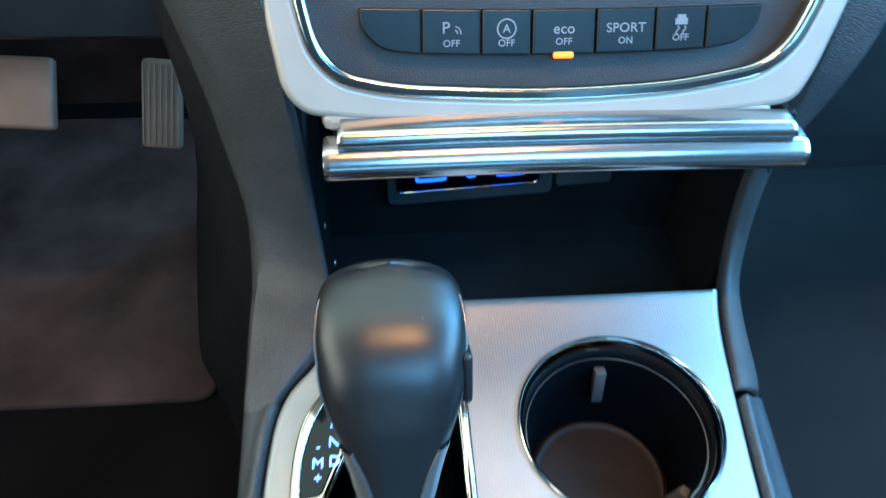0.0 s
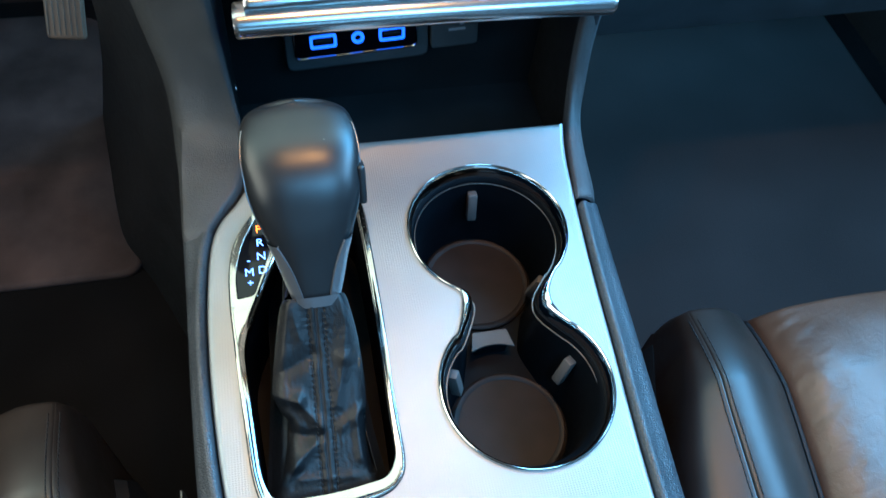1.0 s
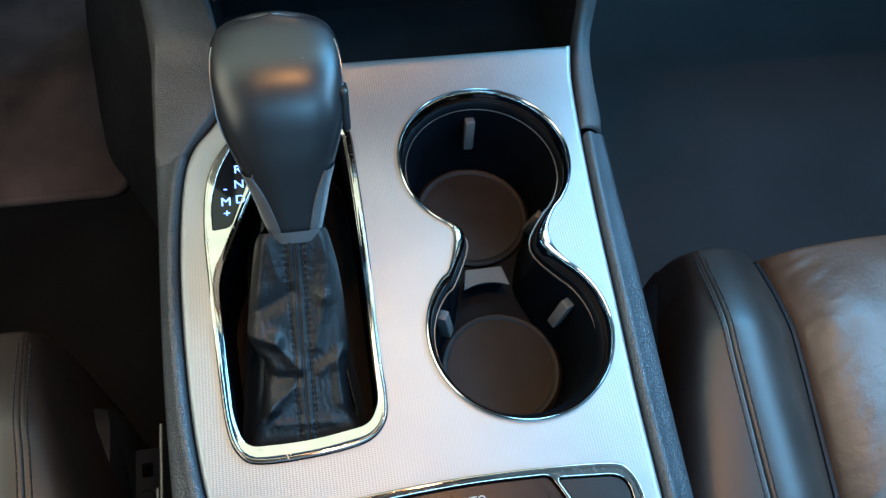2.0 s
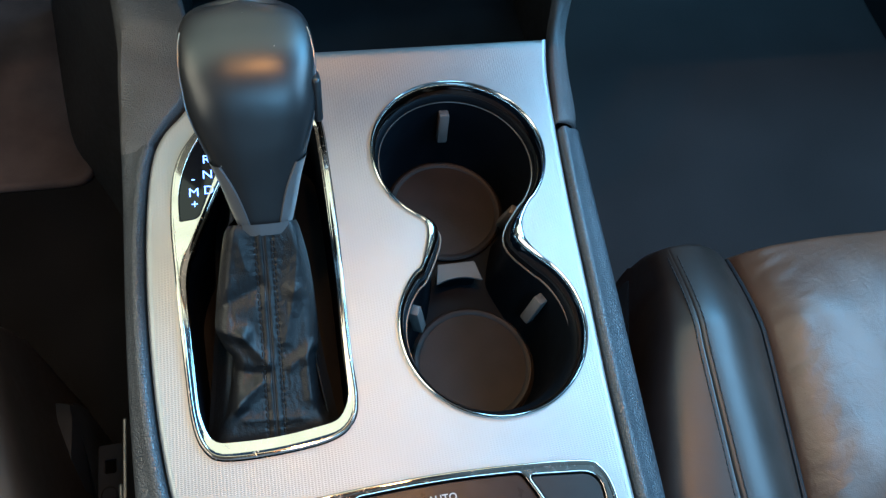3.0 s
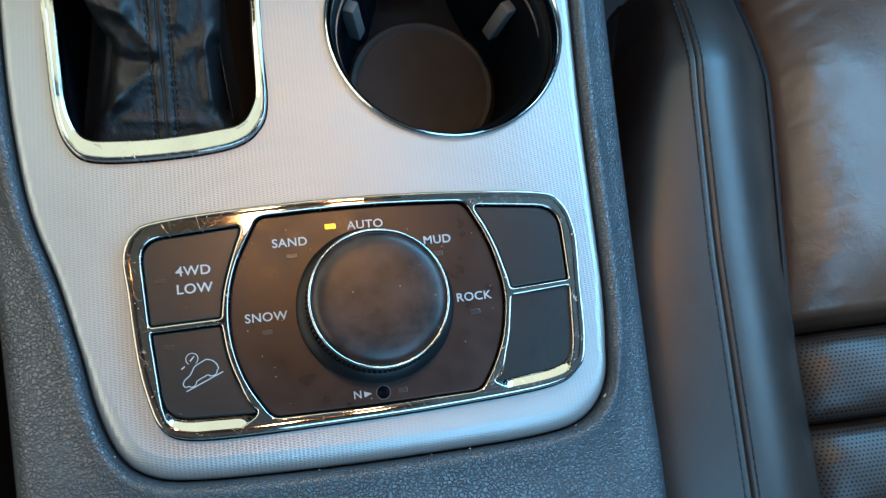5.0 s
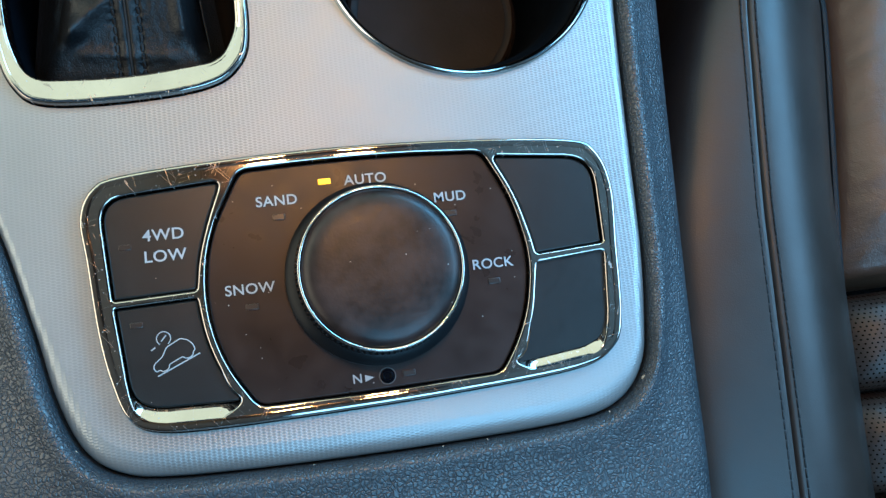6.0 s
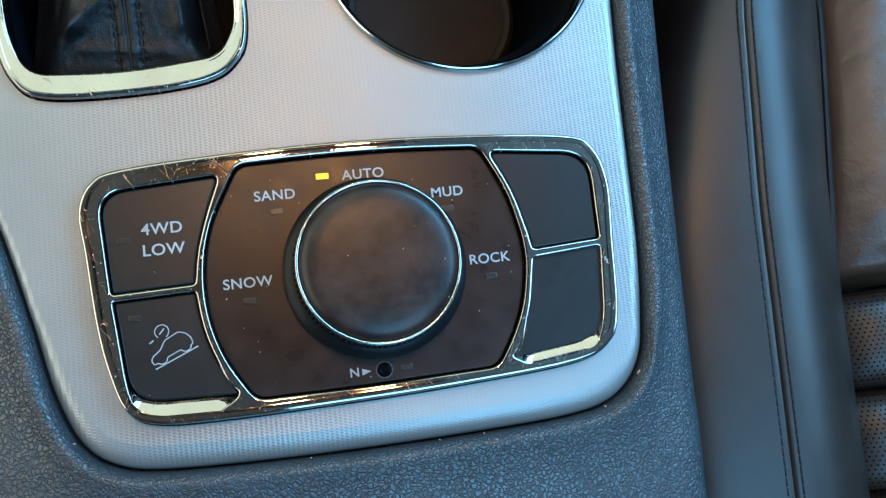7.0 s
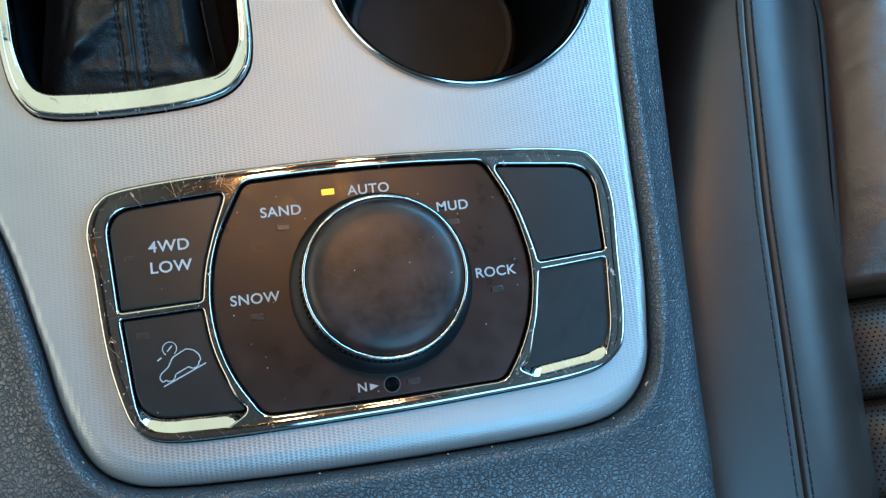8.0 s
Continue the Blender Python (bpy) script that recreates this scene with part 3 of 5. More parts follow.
RIM_IN = shrink(BOOT_OUT, 0.0013)
OPEN_FINE = np.vstack([np.linspace(a, b, 4, endpoint=False) for a, b in zip(OPENING, np.roll(OPENING, -1, 0))])
OPEN_FINE = OPEN_FINE[np.linalg.norm(OPEN_FINE - np.roll(OPEN_FINE, 1, 0), axis=1) > 1e-6]
SLOPE_OUT = reach(OPEN_FINE, RIM_IN, lambda p: np.where(p[:, 1] > 0.158, 0.0026, 0.0068))
bezel = part("shifter_bezel", lofted_rim(shrink(BOOT_OUT, 0.0005), shrink(BOOT_OUT, 0.0022), [(0.0, -0.003), (0.0, 0.0010), (0.06, 0.0017), (0.18, 0.0022), (0.35, 0.0024), (0.7, 0.0024), (1.0, 0.0021)]), CHROME, lever, "scratched chrome surround", 60)
part("bezel_web", plate([shrink(BOOT_OUT, 0.0016), SLOPE_OUT, WINDOW], 0.0023, 0.004, 0.0004, 3), CHROME, lever, "scratched chrome web beside the gear window", 60)


def slope_band():
    """The surround's inner band, falling a little over 1 mm towards the gaiter, with a narrow flat lip."""
    rings = []
    for o, i in zip(SLOPE_OUT, OPEN_FINE):
        low = 0.00110
        rings.append([(*(o + (i - o) * f), z) for f, z in ((-0.06, 0.0010), (-0.03, 0.0019), (0.0, 0.00228), (0.04, 0.00232), (0.8, low), (0.84, low - 0.00008), (0.95, low - 0.0001), (0.99, low - 0.0003), (1.0, low - 0.0012), (1.0, -0.006))])
    return loft(rings + [rings[0]])


part("bezel_slope", slope_band(), CHROME, lever, "pale chrome slope round the gaiter", 70)
well_bm = loft([[(x, y, z) for x, y in np.vstack([OPENING, OPENING[:1]])] for z in (-0.003, -0.012, -0.06)])
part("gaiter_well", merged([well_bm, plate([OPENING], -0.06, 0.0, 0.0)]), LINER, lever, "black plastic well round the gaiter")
window = part("indicator_window", plate([shrink(WINDOW, 0.0002)], 0.0020, 0.002, 0.0002), PIANO, lever, "gloss black gear position window")
for ch, x, y, mat, lab in (("P", -88.6, 222.4, PARK_ON, "lit red-orange letter"), ("R", -88.6, 213, PRND_ON, ""), ("N", -88.4, 203.8, PRND_ON, ""), ("D", -88.2, 194.6, PRND_ON, ""),
                           ("M", -95.4, 193.8, PRND_ON, ""), ("-", -95.4, 202.0, PRND_ON, ""), ("+", -95.2, 186.9, PRND_ON, "")):
    link_mesh("letter", lettering(ch, 0.0048 if ch.isalpha() else 0.0044, pose(x / 1000, y / 1000, 0.0022), 0.0), mat, window, lab or "lit bluish white letter")

# The knob leans forward; its stations go up the back of it: way along, half width, half depth, setback.
LX = -0.0616
AXIS, ACROSS = np.array((0.0, 0.5, 0.866)), np.array((0.0, 0.866, -0.5))
STATIONS = spline([(0.000, 0.0108, 0.010, 0.0), (0.011, 0.0140, 0.012, 0.0), (0.024, 0.0175, 0.0150, 0.0), (0.040, 0.0229, 0.0186, -0.0004), (0.049, 0.0259, 0.0208, 0.0002), (0.0565, 0.0277, 0.0220, 0.0014), (0.0630, 0.0281, 0.0218, 0.0036), (0.0690, 0.0286, 0.0202, 0.0074),
                   (0.0742, 0.0285, 0.0174, 0.0126), (0.0790, 0.0279, 0.0140, 0.0192), (0.0832, 0.0264, 0.0106, 0.0262), (0.0868, 0.0233, 0.0073, 0.0325), (0.0890, 0.0170, 0.0044, 0.0375), (0.0898, 0.0010, 0.0005, 0.0400)], 4, closed=False)


def knob_point(st, ang, grow=0.0):
    s, hw, hd, back = st
    base = np.array((LX, 0.1495, 0.033)) + AXIS * s + ACROSS * (hd + back)
    c, sn, e = math.cos(ang), math.sin(ang), 2 / 3.1
    side = math.copysign(abs(c) ** e, c)
    base = base + AXIS * 0.0028 * (1 - side * side) * min(1, max(0, (s - 0.056) / 0.02))
    return base + np.array((1.0, 0, 0)) * (hw + grow) * side + ACROSS * (hd + grow) * math.copysign(abs(sn) ** e, sn)


def knob_patch(lo, hi, grow, a_of, k=10):
    rings = []
    for s in np.linspace(lo, hi, 12):
        st = [np.interp(s, STATIONS[:, 0], STATIONS[:, j]) for j in range(4)]
        a, b = a_of((s - lo) / (hi - lo))
        rings.append([knob_point(st, radians(x), g) for x, g in [(a, -0.0006)] + [(x, grow) for x in np.linspace(a, b, k)] + [(b, -0.0006)]])
    return loft(rings)


knob = part("knob", loft([[knob_point(st, 2 * math.pi * k / 56) for k in range(56)] for st in STATIONS], True, True), LEVER, lever, "satin black rounded knob")
part("side_trim", knob_patch(0.0005, 0.033, 0.0009, lambda f: (-111 - 20 * f ** 2, -196)), SATIN, knob, "satin grey trim")
part("side_trim", knob_patch(0.0005, 0.033, 0.0009, lambda f: (-69 + 20 * f ** 2, 16)), SATIN, knob, "satin grey trim")
part("collar", knob_patch(-0.0010, 0.0058, 0.0017, lambda f: (-134 + 8 * f, -46 - 8 * f)), SATIN, knob, "satin grey collar")
for a in (-163, -17):
    line = []
    for s in np.linspace(0.033, 0.082, 36):
        st = [np.interp(s, STATIONS[:, 0], STATIONS[:, j]) for j in range(4)]
        line.append(knob_point(st, radians(a), 0.0))
    part("seam_line", tube(line, 0.00042, 6), SATIN, knob)
st = [np.interp(0.056, STATIONS[:, 0], STATIONS[:, j]) for j in range(4)]
part("release_button", block((0.004, 0.012, 0.02), 0.0018, Matrix.Translation(Vector(knob_point(st, radians(-8)))) @ pose(0, 0, 0, -30, 0, 0), 3), LEVER, knob, "black release button")

# Gaiter: a soft sleeve from the collar down to the surround, pinched and folded.
# Down its back, in millimetres: way along, left and right edge, y and z there, and how far forward it reaches.
SLEEVE = spline([(0.0, -78, -48, 153, 36.5, 182), (0.08, -80.5, -46.5, 149, 34, 188), (0.24, -84.5, -43.8, 136.5, 22.5, 197), (0.45, -88.6, -42.8, 118.2, 10, 208), (0.55, -86.2, -43.4, 109.2, 4.6, 214),
                 (0.62, -82.2, -44.4, 102.6, 1.2, 218), (0.74, -84.4, -45.4, 92, -4, 225), (0.87, -88.6, -44.2, 80.5, -9.6, 230), (0.95, -94.0, -40.5, 73.5, -12.6, 233), (1.0, -97.2, -37.0, 69.5, -14.5, 235)], 8, closed=False) / np.array((1, 1000, 1000, 1000, 1000, 1000))
# Folds as creased crests (or furrows): line from and to, height, width above and below it, in millimetres.
FOLDS = [((-93, 118), (-76, 112.5), 3.0, 7.5, 5.0), ((-77, 113), (-67, 101), 2.4, 5.5, 5.0), ((-90, 123), (-66, 131), -2.2, 6.0, 7.0), ((-88, 100), (-69, 96), -2.6, 5.0, 6.0),
         ((-93, 76), (-81, 86), 3.2, 6.5, 5.0), ((-82, 86), (-70, 94), 2.4, 5.0, 6.0), ((-47, 152), (-52, 128), 1.8, 7.0, 6.0), ((-52, 128), (-58, 109), 1.8, 7.0, 5.5),
         ((-41, 108), (-57, 99), 1.6, 5.0, 5.0), ((-45.5, 101), (-44, 80), -5.5, 3.4, 3.8), ((-49.5, 101), (-49, 84), 1.8, 3.0, 5.0), ((-75, 149), (-72, 138), 1.0, 5.0, 5.0), ((-80, 79), (-55, 77), 1.0, 4.0, 4.0)]
BACK = np.array((0.0, -0.53, 0.848))


def fold_height(x, y):
    """How far the leather stands out at a place on its back, in metres."""
    h = 0.0
    for (ax, ay), (bx, by), top, over, under in FOLDS:
        dx, dy, px, py = bx - ax, by - ay, x * 1000 - ax, y * 1000 - ay
        length = math.hypot(dx, dy)
        along = (px * dx + py * dy) / length
        side = (dx * py - dy * px) / length
        past = max(0.0, -along, along - length)
        d = math.hypot(side / (over if side * dx > 0 else under), past / 5.0)
        tent = max(0.0, 1 - d)
        h += top * tent * tent * (1.9 - 0.9 * tent) * 0.001
    h += 0.00045 * noise.noise(Vector((x * 120, y * 90, 2.0))) + 0.00022 * (0.4 - abs(noise.noise(Vector((x * 330, y * 260, 5.0)))) * 2)
    return h


def seam_x(f):
    return -0.0629 - 0.0034 * f


def sleeve_back(f, x):
    """A place on the back of the gaiter, with its folds, seam welt and stitch puckers."""
    xl, xr, y, z = (np.interp(f, SLEEVE[:, 0], SLEEVE[:, j]) for j in (1, 2, 3, 4))
    u = (x - (xl + xr) / 2) / ((xr - xl) / 2)
    calm = min(1, f * 6) * min(1, (1 - f) * 9)
    h = fold_height(x, y) * calm - 0.0060 * max(0, (abs(u) - 0.72) / 0.28) ** 2
    d = abs(x - seam_x(f))
    h += 0.0007 * math.exp(-(d / 0.0028) ** 4) - 0.0010 * math.exp(-(d / 0.00055) ** 2) - 0.0006 * math.exp(-((d - 0.0037) / 0.0006) ** 2)
    h += 0.00022 * math.sin(f * 36 * 2 * math.pi) * math.exp(-((d - 0.0040) / 0.0016) ** 2)
    return np.array((x, y, z)) + BACK * h


def sleeve_ring(f):
    xl, xr, y, z, fwd = (np.interp(f, SLEEVE[:, 0], SLEEVE[:, j]) for j in (1, 2, 3, 4, 5))
    ring = [sleeve_back(f, xl + (xr - xl) * k / 110) for k in range(111)]
    right, left = ring[-1], ring[0]
    for t in np.linspace(0.08, 1, 10):
        sag = 0.0016 * noise.noise(Vector((f * 5, t * 4, 1.0)))
        ring.append(np.array((right[0] - 0.013 * t ** 0.8 + sag, right[1] + (fwd - right[1]) * t, right[2] - 0.002 * t)))
    for t in np.linspace(0.1, 0.9, 8):
        ring.append(np.array((right[0] - 0.013 + (left[0] - right[0] + 0.026) * t, fwd, right[2] - 0.002)))
    for t in np.linspace(1, 0.08, 10):
        sag = 0.0016 * noise.noise(Vector((f * 5, t * 4, 7.0)))
        ring.append(np.array((left[0] + 0.013 * t ** 0.8 + sag, left[1] + (fwd - left[1]) * t, left[2] - 0.002 * t)))
    return ring


sleeve = part("gaiter", loft([sleeve_ring(f) for f in np.linspace(0, 1, 120)], True), BOOT, lever, "creased black leather gaiter with stitched seam", 75)
for dx in (-0.0037, 0.0037):
    for f in (np.arange(4, 35) + 0.2) / 36:
        a, b = (Vector(sleeve_back(g, seam_x(g) + dx)) for g in (f, f + 0.017))
        up = Vector(BACK) * 0.0004
        part("stitch", tube([a - up, a + up, b + up, b - up], 0.0005, 5), THREAD, sleeve)
part("seam_groove", tube([Vector(sleeve_back(f, seam_x(f))) + Vector(BACK) * 0.0002 for f in np.linspace(0.06, 0.99, 60)], 0.0005, 6), THREAD, sleeve)

# ---- drive mode switches ----
switches = empty("drive_mode_switch_panel", (0, 0, -0.005), "black drive mode switches in a scratched chrome bezel", "switch panel")
DISC = rounded(mm((-36.4, 35.1), (-14, 36), (10, 36), (36.6, 34.6), (43.8, 19.5), (46.6, 4.5), (46.6, -3.5), (44.2, -15), (39.8, -24.5), (33.8, -33), (-7, -33.7), (-36.8, -33.4), (-43.8, -22.3), (-47.3, -12),
                  (-48.6, -1), (-47.5, 10.5), (-44.6, 20)), [0.003, 0.02, 0.02, 0.003, 0.01, 0.01, 0.01, 0.01, 0.01, 0.003, 0.02, 0.003, 0.01, 0.01, 0.01, 0.01, 0.01])
BUTTON_SHAPES = {
    "LT": rounded(mm((-75.4, 30), (-41.3, 32.6), (-46, 21), (-49.3, 10.5), (-50.6, 1.2), (-73.5, 0.6)), [0.008, 0.0032, 0.012, 0.012, 0.0012, 0.0012]),
    "LB": rounded(mm((-73.3, -1.4), (-50.7, -0.8), (-49.5, -12), (-46, -22.5), (-40.3, -31.5), (-70.5, -30.2), (-72.2, -12)), [0.0012, 0.0012, 0.012, 0.012, 0.0032, 0.010, 0.02]),
    "RT": rounded(mm((39.3, 32.9), (71.6, 29.8), (71.0, 2.3), (49.3, 1.0), (48.6, 6), (45.5, 20)), [0.0032, 0.009, 0.0012, 0.0012, 0.01, 0.012]),
    "RB": rounded(mm((49.1, -1.6), (70.8, -0.1), (68.0, -27.4), (38.4, -30.6), (42.8, -24.5), (46.2, -16)), [0.0012, 0.0012, 0.009, 0.0016, 0.012, 0.015]),
}
BAND = [(0.0, -0.003), (0.0, 0.0030), (0.03, 0.0036), (0.09, 0.00398), (0.18, 0.00418), (0.35, 0.00428), (0.6, 0.00429), (0.85, 0.00424), (1.0, 0.00416)]
part("switch_bezel", lofted_rim(shrink(BEZEL_OUT, 0.0006), shrink(BEZEL_OUT, 0.0031), BAND), CHROME, switches, "scratched chrome bezel", 60)


def lowered(o, back=0.0):
    """A button's outline with its rear edge drawn back for the wide slope of the bezel."""
    o = np.array(o)
    f = np.clip((-0.0200 - o[:, 1]) / 0.008, 0, 1)
    f = f * f * (3 - 2 * f)
    f = f * np.interp(o[:, 0], (-0.0470, -0.0412, 0.0390, 0.0448), (1, 0.04, 0.04, 1))
    along = np.interp(o[:, 0], (-0.072, -0.055, 0.055, 0.068), (0.09, 0, 0, -0.10))
    return np.stack([o[:, 0] + along * back * f, o[:, 1] - back * f], 1), f


def evenly(o, step):
    """The outline with points added along its long sides."""
    o, out = np.array(o), []
    for a, b in zip(o, np.roll(o, -1, 0)):
        k = max(1, int(np.linalg.norm(b - a) / step))
        out += [a + (b - a) * i / k for i in range(k)]
    return np.array(out)


SLOPES = {"LB": 0.0036, "RB": 0.0040}
for k in SLOPES:
    BUTTON_SHAPES[k] = evenly(BUTTON_SHAPES[k], 0.0007)
HOLES = [lowered(o, SLOPES.get(k, 0.0))[0] for k, o in BUTTON_SHAPES.items()]
web = plate([shrink(BEZEL_OUT, 0.0020), DISC] + HOLES, 0.0, 0.006, 0.0008, 4)
for k in ("LB", "RB"):
    o = np.array(BUTTON_SHAPES[k])
    low, f = lowered(o, SLOPES[k])
    start = int(np.argmin(f)) if f[0] > 0 else 0
    way = np.roll(o, -1, 0) - np.roll(o, 1, 0)
    rear = (np.abs(way[:, 0]) > 0.38 * np.linalg.norm(way, axis=1)) & (f > 0.02)
    order = [i for i in list(range(start, len(o))) + list(range(start)) if rear[i]]
    rows = []
    for i in order:
        a, b = o[i], low[i]
        rows.append([(*(a + (b - a) * g), z) for g, z in ((-0.10, 0.0012), (-0.03, 0.0023), (0.04, 0.0026), (0.5, 0.00325), (0.97, 0.0040), (1.08, 0.0041), (1.1, 0.002))])
    part("bezel_slope", loft(rows), CHROME, switches, "bright chrome slope behind the button")
bmesh.ops.scale(web, vec=(1, 1, 0.7), verts=web.verts[:])
bmesh.ops.translate(web, vec=(0, 0, 0.0041), verts=web.verts[:])
part("bezel_web", web, CHROME, switches, "chrome dividers between the buttons", 60)
part("backing", plate([shrink(BEZEL_OUT, -0.002)], -0.002, 0.003, 0.0003), DARK, switches)
face = part("dial_face", plate([shrink(DISC, 0.0005)], 0.0024, 0.004, 0.0005), FACE, switches, "dark brown-black dial face")
pads = {k: part("button", plate([shrink(o, 0.0004)], 0.0028, 0.005, 0.0006), BUTTON, switches, "matt black push button") for k, o in BUTTON_SHAPES.items()}
for word, x, y, h, host in (("SAND", -26.2, 25.0, 2.9, face), ("AUTO", 0.4, 29.2, 2.9, face), ("MUD", 25.2, 21.4, 2.9, face), ("ROCK", 35.6, -0.3, 2.9, face), ("SNOW", -36.2, 0.0, 2.9, face),
                            ("N", -8.6, -29.4, 2.5, face), ("4WD", -58.6, 18.2, 3.2, pads["LT"]), ("LOW", -58.6, 12.1, 3.2, pads["LT"])):
    link_mesh("word", lettering(word, h / 1000, pose(x / 1000, y / 1000, 0.0026 if host is face else 0.0030) @ Matrix.Diagonal((1.05, 1, 1, 1)), 0.00004), PAINT_WHITE, host, "white printed word")
tri = bmesh.new()
tri.faces.new([tri.verts.new(p) for p in ((-0.0064, -0.0304, 0.00255), (-0.0038, -0.0294, 0.00255), (-0.0064, -0.0284, 0.00255))])
part("arrow_mark", tri, PAINT_WHITE, face)
for x, y, on in ((-11.8, 29.6, 1), (-26, 20.2, 0), (24.8, 16.4, 0), (35.4, -5.6, 0), (-36.0, -5.1, 0), (6.5, -29.4, 0)):
    part("led_window", block((0.0037, 0.0017, 0.0006), 0.0002, pose(x / 1000, y / 1000, 0.00245)), LED_ON if on else LED_OFF, face, "lit amber indicator" if on else "unlit indicator window")
for x, y, k in ((-69.3, 15.6, "LT"), (-67.8, -6.6, "LB")):
    part("led_window", block((0.0034, 0.0016, 0.0005), 0.0002, pose(x / 1000, y / 1000, 0.0028)), LED_OFF, pads[k], "unlit indicator window")
part("button_rim", tube([(0.0001 + 0.0023 * math.cos(a), -0.0295 + 0.0023 * math.sin(a), 0.00245) for a in np.linspace(0, 6.1, 28)], 0.00022, 6, True), TAB, face, "thin worn rim")
part("recessed_button", turned(((0, 0.0002), (0.0009, 0.0002), (0.0011, 0.0006), (0.0015, 0.0006), (0.0017, 0.0002), (0.0022, 0.0002), (0.0022, -0.0002)), (0.0001, -0.0295, 0.0025), 32), PIANO, face, "small recessed black button")
icon = []
SLOPE = Matrix.Translation((-0.0573, -0.01885, 0)) @ Matrix.Rotation(radians(23.4), 4, "Z")
CAR = rounded(mm((-6.2, 1.2), (-6.4, 2.6), (-5.5, 3.5), (-2.9, 4.2), (-0.7, 6.0), (3.6, 6.3), (5.2, 5.0), (5.9, 3.2), (5.7, 1.5), (4.9, 1.3), (4.6, 0.6), (3.4, 0.2), (2.3, 0.7), (1.9, 1.5),
                 (-2.2, 1.4), (-2.6, 0.7), (-3.6, 0.2), (-4.7, 0.6), (-5.0, 1.2)), 0.0005, 3)
CAR = [(SLOPE @ Vector((x, y, 0)))[:2] for x, y in CAR]
icon.append(tube([(x, y, 0.00285) for x, y in CAR], 0.00017, 5, True))
icon.append(tube([(-0.0632, -0.0214, 0.00285), (-0.0514, -0.0163, 0.00285)], 0.0002, 5))
icon.append(tube([(-0.0609 + 0.0019 * math.cos(a), -0.0111 + 0.0019 * math.sin(a), 0.00285) for a in np.radians(np.linspace(-55, 235, 26))], 0.00014, 5))
icon.append(tube([(-0.0616, -0.0118, 0.00285), (-0.0602, -0.0103, 0.00285)], 0.0002, 5))
icon.append(tube([(-0.0644, -0.0141, 0.00285), (-0.0633, -0.0133, 0.00285)], 0.00022, 5))
part("hill_descent_symbol", merged(icon), PAINT_WHITE, pads["LB"], "white outline of a car on a slope")

DIAL = (0.0009, 0.0005, 0.0024)
dial = part("dial", turned(((0.0270, 0.0), (0.0270, 0.0022), (0.0256, 0.0034), (0.0237, 0.0040), (0.0233, 0.0125), (0.0228, 0.0138), (0.0205, 0.0150), (0.0, 0.0150)), DIAL, 96), KNOB_SIDE, switches, "round black rotary dial with chrome ring")
ribs = []
for k in range(88):
    a = 2 * math.pi * k / 88
    ribs.append(block((0.0008, 0.0009, 0.0082), 0.0, Matrix.Translation((DIAL[0] + 0.0236 * math.cos(a), DIAL[1] + 0.0236 * math.sin(a), DIAL[2] + 0.0083)) @ pose(0, 0, 0, 0, 0, math.degrees(a))))
rib = part("grip_ribs", merged(ribs), KNOB_SIDE, dial)
tagged(rib, kind="stuff")
part("dial_ring", turned([(0.0228 + 0.0006 * math.cos(a), 0.0147 + 0.0009 * math.sin(a)) for a in np.radians(np.linspace(-50, 215, 14))], DIAL, 96), CHROME_CLEAN, dial, "bright chrome ring")
part("dial_cap", turned(((0.0223, 0.0142), (0.0221, 0.0153), (0.0212, 0.0162), (0.0195, 0.0168), (0.0170, 0.0172), (0.012, 0.0174), (0.006, 0.0175), (0.0, 0.0175)), DIAL, 96), KNOB_TOP, dial, "worn soft rubber cap")

